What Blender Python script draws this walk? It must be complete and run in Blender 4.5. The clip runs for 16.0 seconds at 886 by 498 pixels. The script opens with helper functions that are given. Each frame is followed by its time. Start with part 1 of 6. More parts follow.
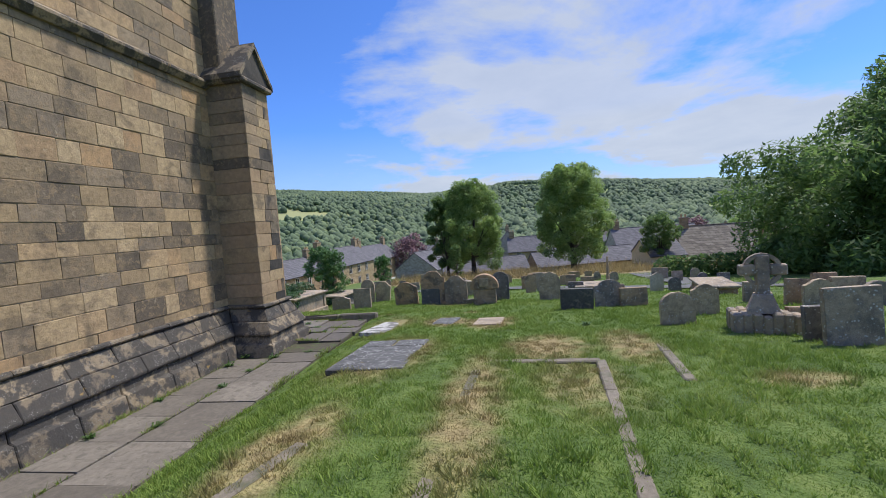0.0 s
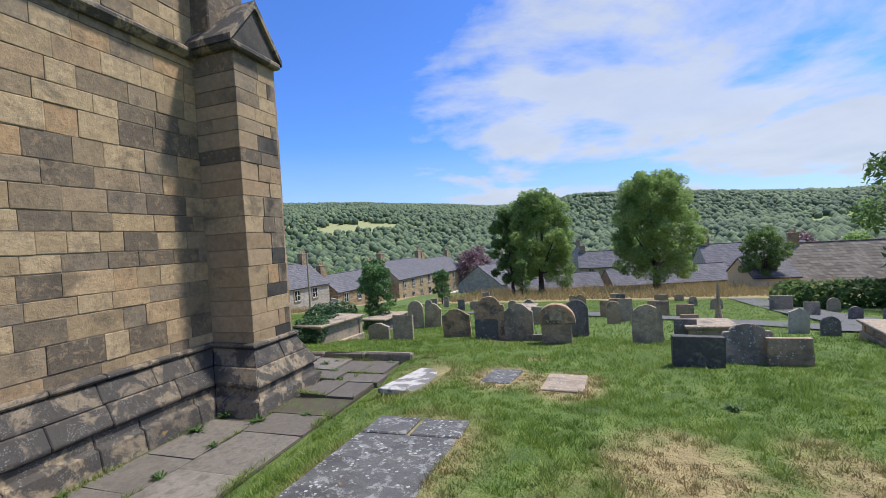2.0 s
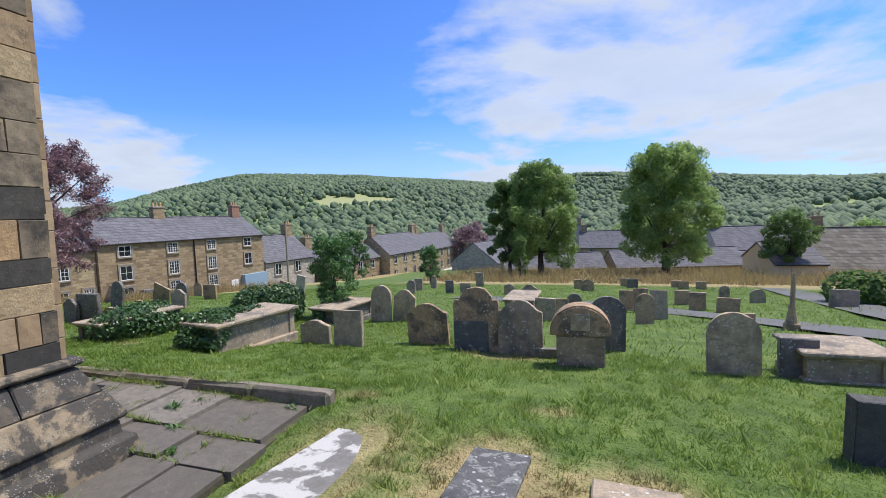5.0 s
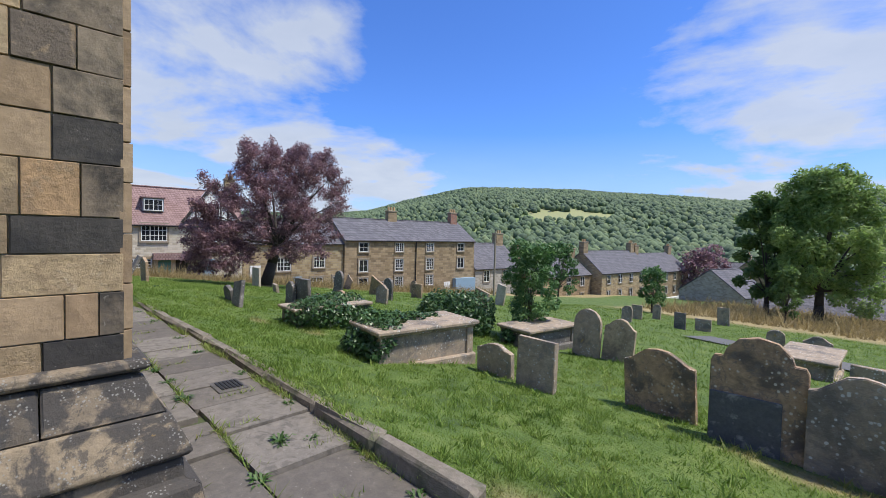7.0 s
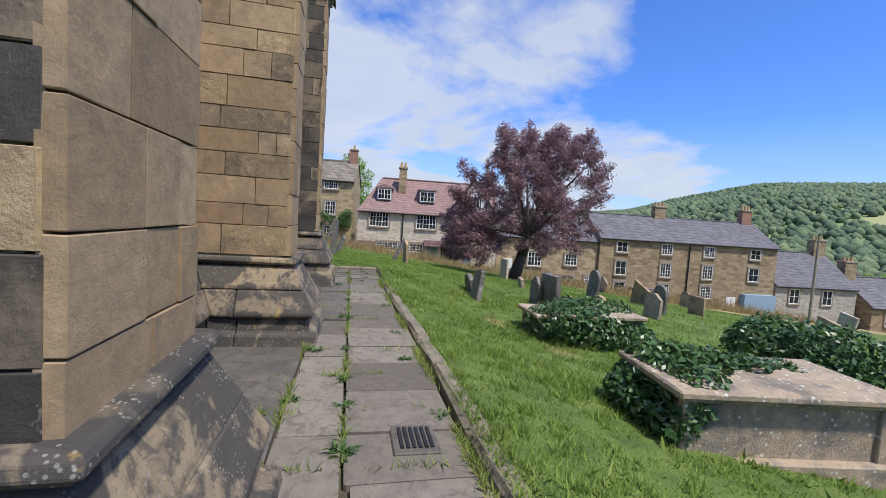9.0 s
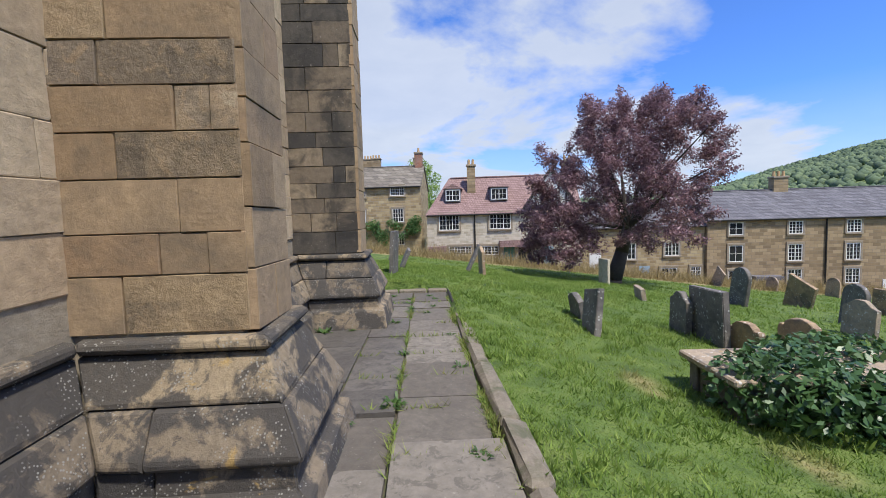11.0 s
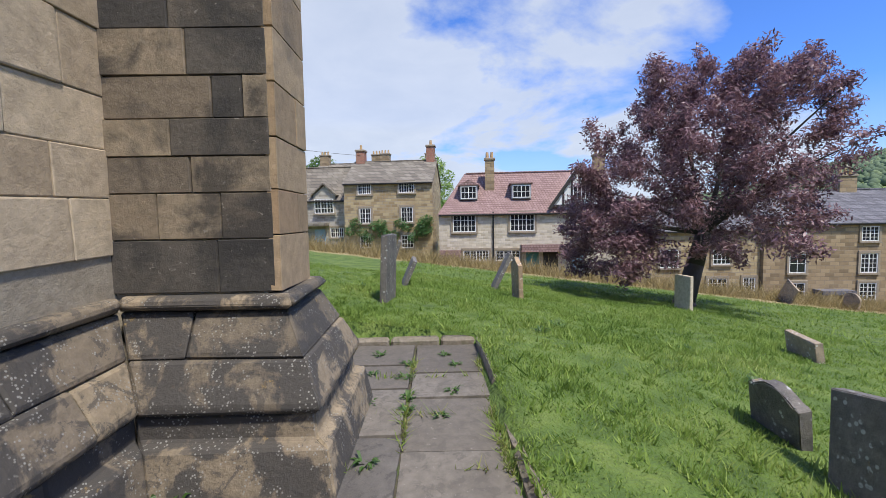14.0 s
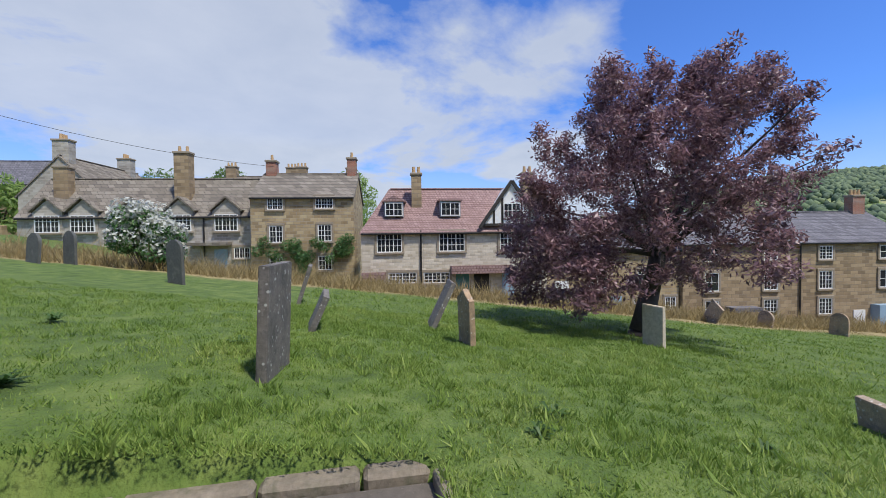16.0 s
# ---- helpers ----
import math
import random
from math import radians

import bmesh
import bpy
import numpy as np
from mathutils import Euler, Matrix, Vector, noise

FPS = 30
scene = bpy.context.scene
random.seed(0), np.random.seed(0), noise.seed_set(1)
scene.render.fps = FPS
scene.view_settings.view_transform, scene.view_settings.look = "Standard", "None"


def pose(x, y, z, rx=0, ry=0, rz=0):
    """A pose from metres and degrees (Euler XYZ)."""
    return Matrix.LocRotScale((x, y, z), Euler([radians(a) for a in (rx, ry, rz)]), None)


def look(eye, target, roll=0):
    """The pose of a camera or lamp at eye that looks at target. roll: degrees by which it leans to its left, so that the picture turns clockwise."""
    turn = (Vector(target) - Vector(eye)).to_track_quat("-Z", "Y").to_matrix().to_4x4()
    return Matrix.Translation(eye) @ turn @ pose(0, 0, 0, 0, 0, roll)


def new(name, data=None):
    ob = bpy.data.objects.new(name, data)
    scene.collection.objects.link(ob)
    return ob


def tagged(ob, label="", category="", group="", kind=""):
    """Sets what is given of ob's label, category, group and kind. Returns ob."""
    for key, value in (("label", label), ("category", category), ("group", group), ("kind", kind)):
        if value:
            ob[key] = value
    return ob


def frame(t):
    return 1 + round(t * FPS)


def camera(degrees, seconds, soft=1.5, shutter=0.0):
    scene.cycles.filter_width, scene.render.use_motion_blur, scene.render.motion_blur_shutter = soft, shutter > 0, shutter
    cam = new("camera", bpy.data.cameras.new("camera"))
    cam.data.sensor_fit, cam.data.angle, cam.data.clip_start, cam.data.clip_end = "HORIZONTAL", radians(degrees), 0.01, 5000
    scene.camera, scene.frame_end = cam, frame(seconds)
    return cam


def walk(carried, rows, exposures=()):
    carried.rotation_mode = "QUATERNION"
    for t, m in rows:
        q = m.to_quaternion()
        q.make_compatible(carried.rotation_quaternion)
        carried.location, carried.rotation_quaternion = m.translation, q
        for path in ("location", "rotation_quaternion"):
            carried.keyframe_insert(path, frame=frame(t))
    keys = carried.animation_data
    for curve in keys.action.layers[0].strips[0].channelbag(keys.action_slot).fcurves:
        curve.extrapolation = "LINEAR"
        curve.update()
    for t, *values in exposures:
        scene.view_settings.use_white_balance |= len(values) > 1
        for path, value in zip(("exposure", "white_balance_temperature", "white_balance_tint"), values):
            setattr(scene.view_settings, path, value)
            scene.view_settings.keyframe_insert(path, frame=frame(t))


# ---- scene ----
cam = camera(91.7, 16.0, soft=0.75)
METRES, EYE, TILT, LEAN, TURN = 19.25, 1.815, 0.0, 0.0, 9.3
ROWS = [
    (0.0, 0.0, 0.0, 0.0, -0.25, -3.18, 4.48),
    (0.5, 0.0067, 0.0311, 0.0014, -0.84, -0.74, 3.35),
    (1.0, 0.0073, 0.0642, -0.0001, 3.67, -2.1, 3.09),
    (1.5, 0.0064, 0.1007, 0.0001, 3.68, -1.67, 2.68),
    (2.0, 0.0086, 0.1368, 0.0015, 8.57, -0.93, 3.73),
    (2.5, 0.0089, 0.1746, -0.001, 8.12, -1.24, -0.61),
    (3.0, 0.0093, 0.2099, -0.0023, 7.67, -1.69, 2.16),
    (5.5, 0.0029, 0.3564, -0.016, 8.65, -4.26, 1.7),
    (6.0, -0.002, 0.3825, -0.0192, 9.89, -2.46, 0.71),
    (6.5, -0.0103, 0.4094, -0.0218, 18.25, -1.89, -0.26),
    (7.0, -0.0246, 0.4337, -0.025, 36.0, -2.13, -1.48),
    (7.5, -0.0451, 0.4582, -0.0278, 40.23, -3.73, -3.65),
    (8.0, -0.0665, 0.4766, -0.0304, 59.36, 0.87, -2.06),
    (8.5, -0.093, 0.4926, -0.0332, 60.85, -2.28, -4.31),
    (9.0, -0.1222, 0.5066, -0.0389, 68.81, -3.87, -3.74),
    (11.5, -0.2755, 0.5464, -0.0351, 78.34, -4.08, 1.69),
    (12.0, -0.3038, 0.5515, -0.0377, 74.47, -4.15, -1.38),
    (12.5, -0.3338, 0.5555, -0.0378, 73.21, -3.85, -0.28),
    (13.0, -0.3653, 0.5593, -0.0374, 79.37, -4.38, 0.46),
    (13.5, -0.3992, 0.5628, -0.0375, 79.56, -4.16, 0.37),
    (14.0, -0.4297, 0.5701, -0.0382, 79.81, -3.93, 0.97),
    (14.5, -0.459, 0.5762, -0.0398, 79.92, -3.78, -0.76),
    (15.0, -0.4892, 0.5832, -0.0406, 77.57, -1.79, -0.02),
    (15.5, -0.5178, 0.5877, -0.0396, 76.96, -1.75, 0.43),
    (16.0, -0.5455, 0.5902, -0.0379, 69.57, -1.54, 0.71),
]
walk(cam, [(t, pose(0, 0, EYE, TILT, LEAN, TURN) @ pose(METRES * x, METRES * y, METRES * z, 90 + pitch, roll, yaw)) for t, x, y, z, yaw, pitch, roll in ROWS],
     [(0, .25), (1.5, .36), (5.3, .45), (6.5, .45), (7.2, .3), (8.2, .25), (9, .4), (14.5, .48), (15.5, .45), (16, .25)])

# ---- world, sun and exposure ----
SUN = Vector((0.4, 0.26, 0.88)).normalized()
world = bpy.data.worlds.new("summer_sky")
scene.world = world
world.use_nodes = True
wt = world.node_tree
wn, wl = wt.nodes, wt.links


def wnode(kind, **kw):
    n = wn.new(kind)
    for k, v in kw.items():
        n.inputs[k].default_value = v
    return n


sky = wn.new("ShaderNodeTexSky")
sky.sky_type, sky.sun_disc = "NISHITA", False
sky.sun_elevation, sky.sun_rotation = math.asin(SUN.z), math.atan2(SUN.x, SUN.y)
sky.air_density, sky.dust_density, sky.ozone_density = 1.0, 0.3, 5.0
tint = wn.new("ShaderNodeMix")
tint.data_type, tint.blend_type = "RGBA", "MULTIPLY"
tint.inputs[0].default_value = 1.0
tint.inputs[7].default_value = (0.62, 0.92, 1.5, 1)
wl.new(sky.outputs[0], tint.inputs[6])
gain = wn.new("ShaderNodeMix")
gain.data_type, gain.blend_type = "RGBA", "MULTIPLY"
gain.inputs[0].default_value = 1.0
gain.inputs[7].default_value = (0.112, 0.112, 0.112, 1)
wl.new(tint.outputs[2], gain.inputs[6])
# clouds lie on a flat layer above the valley
tc = wn.new("ShaderNodeTexCoord")
sep = wn.new("ShaderNodeSeparateXYZ")
wl.new(tc.outputs["Generated"], sep.inputs[0])


def wmath(op, a, b=None, c=None):
    n = wn.new("ShaderNodeMath")
    n.operation = op
    for i, v in enumerate((a, b, c)):
        if v is None:
            continue
        if isinstance(v, (int, float)):
            n.inputs[i].default_value = v
        else:
            wl.new(v, n.inputs[i])
    return n.outputs[0]


high = wmath("ADD", wmath("MAXIMUM", sep.outputs[2], 0.0), 0.16)
comb = wn.new("ShaderNodeCombineXYZ")
wl.new(wmath("DIVIDE", sep.outputs[0], high), comb.inputs[0])
wl.new(wmath("DIVIDE", sep.outputs[1], high), comb.inputs[1])
comb.inputs[2].default_value = 3.7
big = wnode("ShaderNodeTexNoise", Scale=0.75, Detail=9.0, Roughness=0.55, Distortion=0.35)
wl.new(comb.outputs[0], big.inputs["Vector"])
fine = wnode("ShaderNodeTexNoise", Scale=2.6, Detail=8.0, Roughness=0.6, Distortion=0.2)
wl.new(comb.outputs[0], fine.inputs["Vector"])
cover = wmath("ADD", wmath("MULTIPLY", big.outputs["Fac"], 0.8), wmath("MULTIPLY", fine.outputs["Fac"], 0.2))


def lobe(x, y, z, a, b, amount):
    """A broad bank of cloud, or a clearing, towards one quarter of the sky."""
    d = wn.new("ShaderNodeVectorMath")
    d.operation = "DOT_PRODUCT"
    d.inputs[1].default_value = Vector((x, y, z)).normalized()
    wl.new(tc.outputs["Generated"], d.inputs[0])
    r = wn.new("ShaderNodeMapRange")
    r.interpolation_type = "SMOOTHSTEP"
    r.inputs[1].default_value, r.inputs[2].default_value, r.inputs[4].default_value = a, b, amount
    wl.new(d.outputs["Value"], r.inputs[0])
    return r.outputs[0]


for bank in (lobe(-.85, .12, .5, .8, .97, .1), lobe(-.08, .92, .38, .88, .985, .035), lobe(.5, .85, .3, .85, .98, .03), lobe(-.5, .82, .36, .9, .985, -.12), lobe(-.8, .6, .42, .93, .99, -.06)):
    cover = wmath("ADD", cover, bank)
ramp = wn.new("ShaderNodeValToRGB")
ramp.color_ramp.elements[0].position, ramp.color_ramp.elements[1].position = 0.475, 0.565
wl.new(cover, ramp.inputs[0])
low = wmath("SUBTRACT", 1.0, wmath("MULTIPLY", wmath("MAXIMUM", sep.outputs[2], 0.0), 4.5))
lowc = wmath("MULTIPLY", wmath("MAXIMUM", low, 0.0), 0.55)
amount = wmath("MINIMUM", wmath("ADD", wmath("MULTIPLY", ramp.outputs[0], 0.86), lowc), 0.93)
shade = wn.new("ShaderNodeMix")
shade.data_type = "RGBA"
shade.inputs[6].default_value, shade.inputs[7].default_value = (0.58, 0.62, 0.69, 1), (0.4, 0.46, 0.57, 1)
wl.new(fine.outputs["Fac"], shade.inputs[0])
skymix = wn.new("ShaderNodeMix")
skymix.data_type = "RGBA"
wl.new(amount, skymix.inputs[0])
wl.new(gain.outputs[2], skymix.inputs[6])
wl.new(shade.outputs[2], skymix.inputs[7])
wl.new(skymix.outputs[2], wn["Background"].inputs[0])
wn["Background"].inputs[1].default_value = 1.0

sun = new("sun", bpy.data.lights.new("sun", "SUN"))
sun.data.energy, sun.data.angle, sun.data.color = 3.9, radians(5.0), (1.0, 0.95, 0.87)
sun.matrix_world = look(SUN * 50, (0, 0, 0))


# ---- materials ----
def ramp_of(nodes, stops):
    r = nodes.new("ShaderNodeValToRGB")
    while len(r.color_ramp.elements) < len(stops):
        r.color_ramp.elements.new(0.5)
    for e, (p, c) in zip(r.color_ramp.elements, stops):
        e.position, e.color = p, (*c, 1)
    return r


def surface(name, stops, scale=6.0, rough=0.85, pick="noise", stain=None, stain_scale=1.5, stain_at=(0.5, 0.62), stain_amount=0.8,
            spots=None, spot_scale=25.0, bump=0.3, bump_scale=40.0, metal=0.0, fine=0.35, lichen=None, lichen_scale=22.0, crust=None):
    """A weathered surface: a ramp picked by object, island or noise, a stain, lichen spots, grain and relief."""
    m = bpy.data.materials.new(name)
    m.use_nodes = True
    nt = m.node_tree
    N, L = nt.nodes, nt.links
    p = N["Principled BSDF"]
    p.inputs["Roughness"].default_value, p.inputs["Metallic"].default_value = rough, metal
    tc = N.new("ShaderNodeNewGeometry")
    pos = tc.outputs["Position"]

    def tex(s, detail=6.0, rgh=0.6, dist=0.0):
        n = N.new("ShaderNodeTexNoise")
        n.inputs["Scale"].default_value, n.inputs["Detail"].default_value, n.inputs["Roughness"].default_value = s, detail, rgh
        n.inputs["Distortion"].default_value = dist
        L.new(pos, n.inputs["Vector"])
        return n.outputs["Fac"]

    r = ramp_of(N, stops)
    if pick == "object":
        src = N.new("ShaderNodeObjectInfo").outputs["Random"]
    elif pick == "island":
        src = N.new("ShaderNodeNewGeometry").outputs["Random Per Island"]
    else:
        src = tex(scale, 7.0)
    L.new(src, r.inputs[0])
    col = r.outputs[0]

    def mix(a, b, fac, kind="MIX"):
        n = N.new("ShaderNodeMix")
        n.data_type, n.blend_type = "RGBA", kind
        for v, i in ((a, 6), (b, 7)):
            if isinstance(v, tuple):
                n.inputs[i].default_value = (*v, 1)
            else:
                L.new(v, n.inputs[i])
        if isinstance(fac, float):
            n.inputs[0].default_value = fac
        else:
            L.new(fac, n.inputs[0])
        return n.outputs[2]

    def band(v, a, b, amount):
        n = N.new("ShaderNodeMapRange")
        n.inputs[1].default_value, n.inputs[2].default_value, n.inputs[4].default_value = a, b, amount
        L.new(v, n.inputs[0])
        return n.outputs[0]

    grain = ramp_of(N, [(0.25, (1 - fine,) * 3), (0.75, (1 + fine * 0.6,) * 3)])
    L.new(tex(scale * 3.1, 9.0, 0.7), grain.inputs[0])
    col = mix(col, grain.outputs[0], 1.0, "MULTIPLY")
    if stain:
        col = mix(col, stain, band(tex(stain_scale, 8.0, 0.62, 0.4), stain_at[0], stain_at[1], stain_amount))
    if spots:
        col = mix(col, spots, band(tex(spot_scale, 6.0, 0.6, 0.8), 0.64, 0.72, 0.6))
    if crust:
        # flaking crust with ragged edges
        col = mix(col, crust, band(tex(9.0, 10.0, 0.72, 0.6), 0.53, 0.58, 0.7))
    if lichen:
        # round pale lichen spots, thick in some places and missing in others
        vo = N.new("ShaderNodeTexVoronoi")
        vo.inputs["Scale"].default_value = lichen_scale
        L.new(pos, vo.inputs["Vector"])
        dot = band(vo.outputs["Distance"], 0.34, 0.22, 1.0)
        pick_some = band(tex(7.0, 4.0), 0.5, 0.56, 0.85)
        both = N.new("ShaderNodeMath")
        both.operation = "MULTIPLY"
        L.new(dot, both.inputs[0])
        L.new(pick_some, both.inputs[1])
        col = mix(col, lichen, both.outputs[0])
        col = mix(col, (0.42, 0.27, 0.07), band(tex(3.2, 7.0, 0.65, 0.5), 0.66, 0.7, 0.55))
    L.new(col, p.inputs["Base Color"])
    b = N.new("ShaderNodeBump")
    b.inputs["Strength"].default_value, b.inputs["Distance"].default_value = bump, 0.02
    L.new(tex(bump_scale, 10.0, 0.7), b.inputs["Height"])
    L.new(b.outputs[0], p.inputs["Normal"])
    return m


def walling(name, stops, row=0.24, width=0.5, mortar=(0.3, 0.26, 0.2), dirt=(0.12, 0.1, 0.08), axis="x"):
    """Coursed rubble of far houses: rows of stones of uneven tone with recessed joints."""
    m = bpy.data.materials.new(name)
    m.use_nodes = True
    N, L = m.node_tree.nodes, m.node_tree.links
    p = N["Principled BSDF"]
    p.inputs["Roughness"].default_value = 0.9
    tc = N.new("ShaderNodeTexCoord")
    s = N.new("ShaderNodeSeparateXYZ")
    L.new(tc.outputs["Object"], s.inputs[0])
    a = N.new("ShaderNodeMath")
    a.operation = "ADD"
    L.new(s.outputs[0], a.inputs[0])
    L.new(s.outputs[1], a.inputs[1])
    c = N.new("ShaderNodeCombineXYZ")
    L.new(a.outputs[0], c.inputs[0])
    L.new(s.outputs[2], c.inputs[1])
    br = N.new("ShaderNodeTexBrick")
    br.inputs["Scale"].default_value = 1.0
    br.inputs["Brick Width"].default_value, br.inputs["Row Height"].default_value = width, row
    br.inputs["Mortar Size"].default_value, br.inputs["Mortar Smooth"].default_value = 0.014, 0.3
    br.inputs["Color1"].default_value, br.inputs["Color2"].default_value = (0, 0, 0, 1), (1, 1, 1, 1)
    br.inputs["Mortar"].default_value = (0.5, 0.5, 0.5, 1)
    L.new(c.outputs[0], br.inputs["Vector"])
    no = N.new("ShaderNodeTexNoise")
    no.inputs["Scale"].default_value, no.inputs["Detail"].default_value = 2.2, 8.0
    L.new(tc.outputs["Object"], no.inputs["Vector"])
    ad = N.new("ShaderNodeMath")
    ad.operation = "MULTIPLY_ADD"
    ad.inputs[1].default_value, ad.inputs[2].default_value = 0.55, -0.02
    L.new(br.outputs["Color"], ad.inputs[0])
    ad2 = N.new("ShaderNodeMath")
    ad2.operation = "MULTIPLY_ADD"
    ad2.inputs[1].default_value = 0.5
    L.new(no.outputs["Fac"], ad2.inputs[0])
    L.new(ad.outputs[0], ad2.inputs[2])
    r = ramp_of(N, stops)
    L.new(ad2.outputs[0], r.inputs[0])
    mx = N.new("ShaderNodeMix")
    mx.data_type = "RGBA"
    mx.inputs[7].default_value = (*mortar, 1)
    L.new(br.outputs["Fac"], mx.inputs[0])
    L.new(r.outputs[0], mx.inputs[6])
    L.new(mx.outputs[2], p.inputs["Base Color"])
    b = N.new("ShaderNodeBump")
    b.invert = True
    b.inputs["Strength"].default_value, b.inputs["Distance"].default_value = 0.6, 0.02
    L.new(br.outputs["Fac"], b.inputs["Height"])
    L.new(b.outputs[0], p.inputs["Normal"])
    return m


def foliage(name, stops, rough=0.55, glow=0.35):
    """Leaves: tone by leaf, some light passing through."""
    m = bpy.data.materials.new(name)
    m.use_nodes = True
    N, L = m.node_tree.nodes, m.node_tree.links
    p = N["Principled BSDF"]
    p.inputs["Roughness"].default_value = rough
    g = N.new("ShaderNodeNewGeometry")
    no = N.new("ShaderNodeTexNoise")
    no.inputs["Scale"].default_value = 0.9
    L.new(g.outputs["Position"], no.inputs["Vector"])
    a = N.new("ShaderNodeMath")
    a.operation = "MULTIPLY_ADD"
    a.inputs[1].default_value = 0.55
    L.new(g.outputs["Random Per Island"], a.inputs[0])
    s = N.new("ShaderNodeMath")
    s.operation = "MULTIPLY_ADD"
    s.inputs[1].default_value, s.inputs[2].default_value = 0.9, -0.22
    L.new(no.outputs["Fac"], s.inputs[0])
    L.new(s.outputs[0], a.inputs[2])
    r = ramp_of(N, stops)
    L.new(a.outputs[0], r.inputs[0])
    L.new(r.outputs[0], p.inputs["Base Color"])
    t = N.new("ShaderNodeBsdfTranslucent")
    L.new(r.outputs[0], t.inputs["Color"])
    mx = N.new("ShaderNodeMixShader")
    mx.inputs[0].default_value = glow
    L.new(p.outputs[0], mx.inputs[1])
    L.new(t.outputs[0], mx.inputs[2])
    L.new(mx.outputs[0], N["Material Output"].inputs[0])
    return m


ASHLAR = surface("weathered_sandstone", [(0, (.13, .103, .074)), (.12, (.19, .147, .1)), (.25, (.29, .215, .13)), (.4, (.38, .275, .155)), (.55, (.44, .32, .18)), (.66, (.49, .365, .215)), (.76, (.45, .285, .145)), (.86, (.33, .25, .16)), (.94, (.25, .195, .135)), (1, (.16, .125, .09))],
                 pick="object", scale=5, stain=(.08, .066, .05), stain_scale=2.3, stain_at=(.52, .64), stain_amount=.6, spots=(.5, .41, .28), spot_scale=7, bump=1.0, bump_scale=9, crust=(.3, .215, .125))
SOOTY = surface("sooty_sandstone", [(0, (.05, .045, .04)), (.35, (.085, .075, .062)), (.55, (.13, .105, .078)), (.8, (.22, .17, .115)), (1, (.31, .245, .165))],
                pick="object", scale=5, stain=(.03, .028, .026), stain_scale=2.2, stain_at=(.47, .6), stain_amount=.8, spots=(.3, .27, .23), spot_scale=30, bump=.45, bump_scale=22)
# same buff stone as the quoins, coloured lighter to offset the north wall's shade
BUFF = surface("clean_buff_sandstone_lightened", [(0, (.42, .32, .21)), (.4, (.52, .41, .28)), (.7, (.58, .47, .325)), (1, (.48, .355, .225))],
               pick="object", scale=4, stain=(.2, .155, .11), stain_scale=1.2, stain_at=(.54, .78), stain_amount=.5, bump=.35, bump_scale=26)
QUOIN_BUFF = surface("buff_quoin_sandstone", [(0, (.27, .185, .105)), (.4, (.36, .255, .15)), (.7, (.42, .305, .185)), (1, (.33, .215, .12))],
               pick="object", scale=4, stain=(.1, .085, .065), stain_scale=1.3, stain_at=(.53, .72), stain_amount=.7, bump=.35, bump_scale=26)
PLINTH = surface("blackened_plinth_stone", [(0, (.12, .098, .072)), (.4, (.2, .158, .11)), (.7, (.265, .207, .138)), (1, (.32, .248, .155))],
                 pick="object", scale=6, stain=(.045, .042, .04), stain_scale=3.0, stain_at=(.46, .52), stain_amount=.88, bump=.7, bump_scale=16, crust=(.06, .054, .048), lichen=(.28, .27, .24), lichen_scale=55)
MORTAR = surface("lime_mortar", [(0, (.26, .22, .165)), (1, (.42, .36, .27))], bump=.5)
FLAG = surface("worn_flagstone", [(0, (.115, .098, .08)), (.5, (.168, .146, .12)), (1, (.225, .198, .163))], pick="object", scale=4, stain=(.1, .085, .07), stain_scale=1.4, stain_at=(.5, .68), stain_amount=.6, spots=(.4, .37, .32), spot_scale=40, bump=.4, bump_scale=18, crust=(.105, .092, .076))
# darker, less rough flags for the lanes nearest the church wall
FLAG_DARK = surface("dark_flagstone", [(0, (.095, .085, .074)), (1, (.155, .137, .118))], pick="object", scale=4, stain=(.06, .052, .046), stain_scale=1.6, stain_at=(.45, .65), stain_amount=.7, bump=.4, bump_scale=18, rough=.7, crust=(.062, .055, .048))
KERB = surface("mossy_kerb_stone", [(0, (.12, .1, .075)), (.5, (.22, .185, .14)), (1, (.33, .285, .22))], scale=7, stain=(.09, .095, .05), stain_scale=4, stain_at=(.5, .62), bump=.6, bump_scale=20)
SOIL = surface("path_soil", [(0, (.05, .045, .03)), (1, (.11, .09, .055))], scale=12, stain=(.07, .1, .025), stain_scale=5, bump=.6)
LEDGER = surface("lichened_ledger", [(0, (.07, .068, .066)), (1, (.14, .135, .128))], scale=5, stain=(.05, .048, .047), stain_scale=2.5, spots=(.4, .4, .38), spot_scale=9, bump=.5, rough=.75, crust=(.3, .3, .28), lichen=(.5, .5, .48), lichen_scale=20)
WHITED = surface("whitened_ledger", [(0, (.13, .12, .11)), (1, (.26, .245, .225))], scale=4, stain=(.55, .53, .5), stain_scale=4, stain_at=(.5, .56), bump=.3)
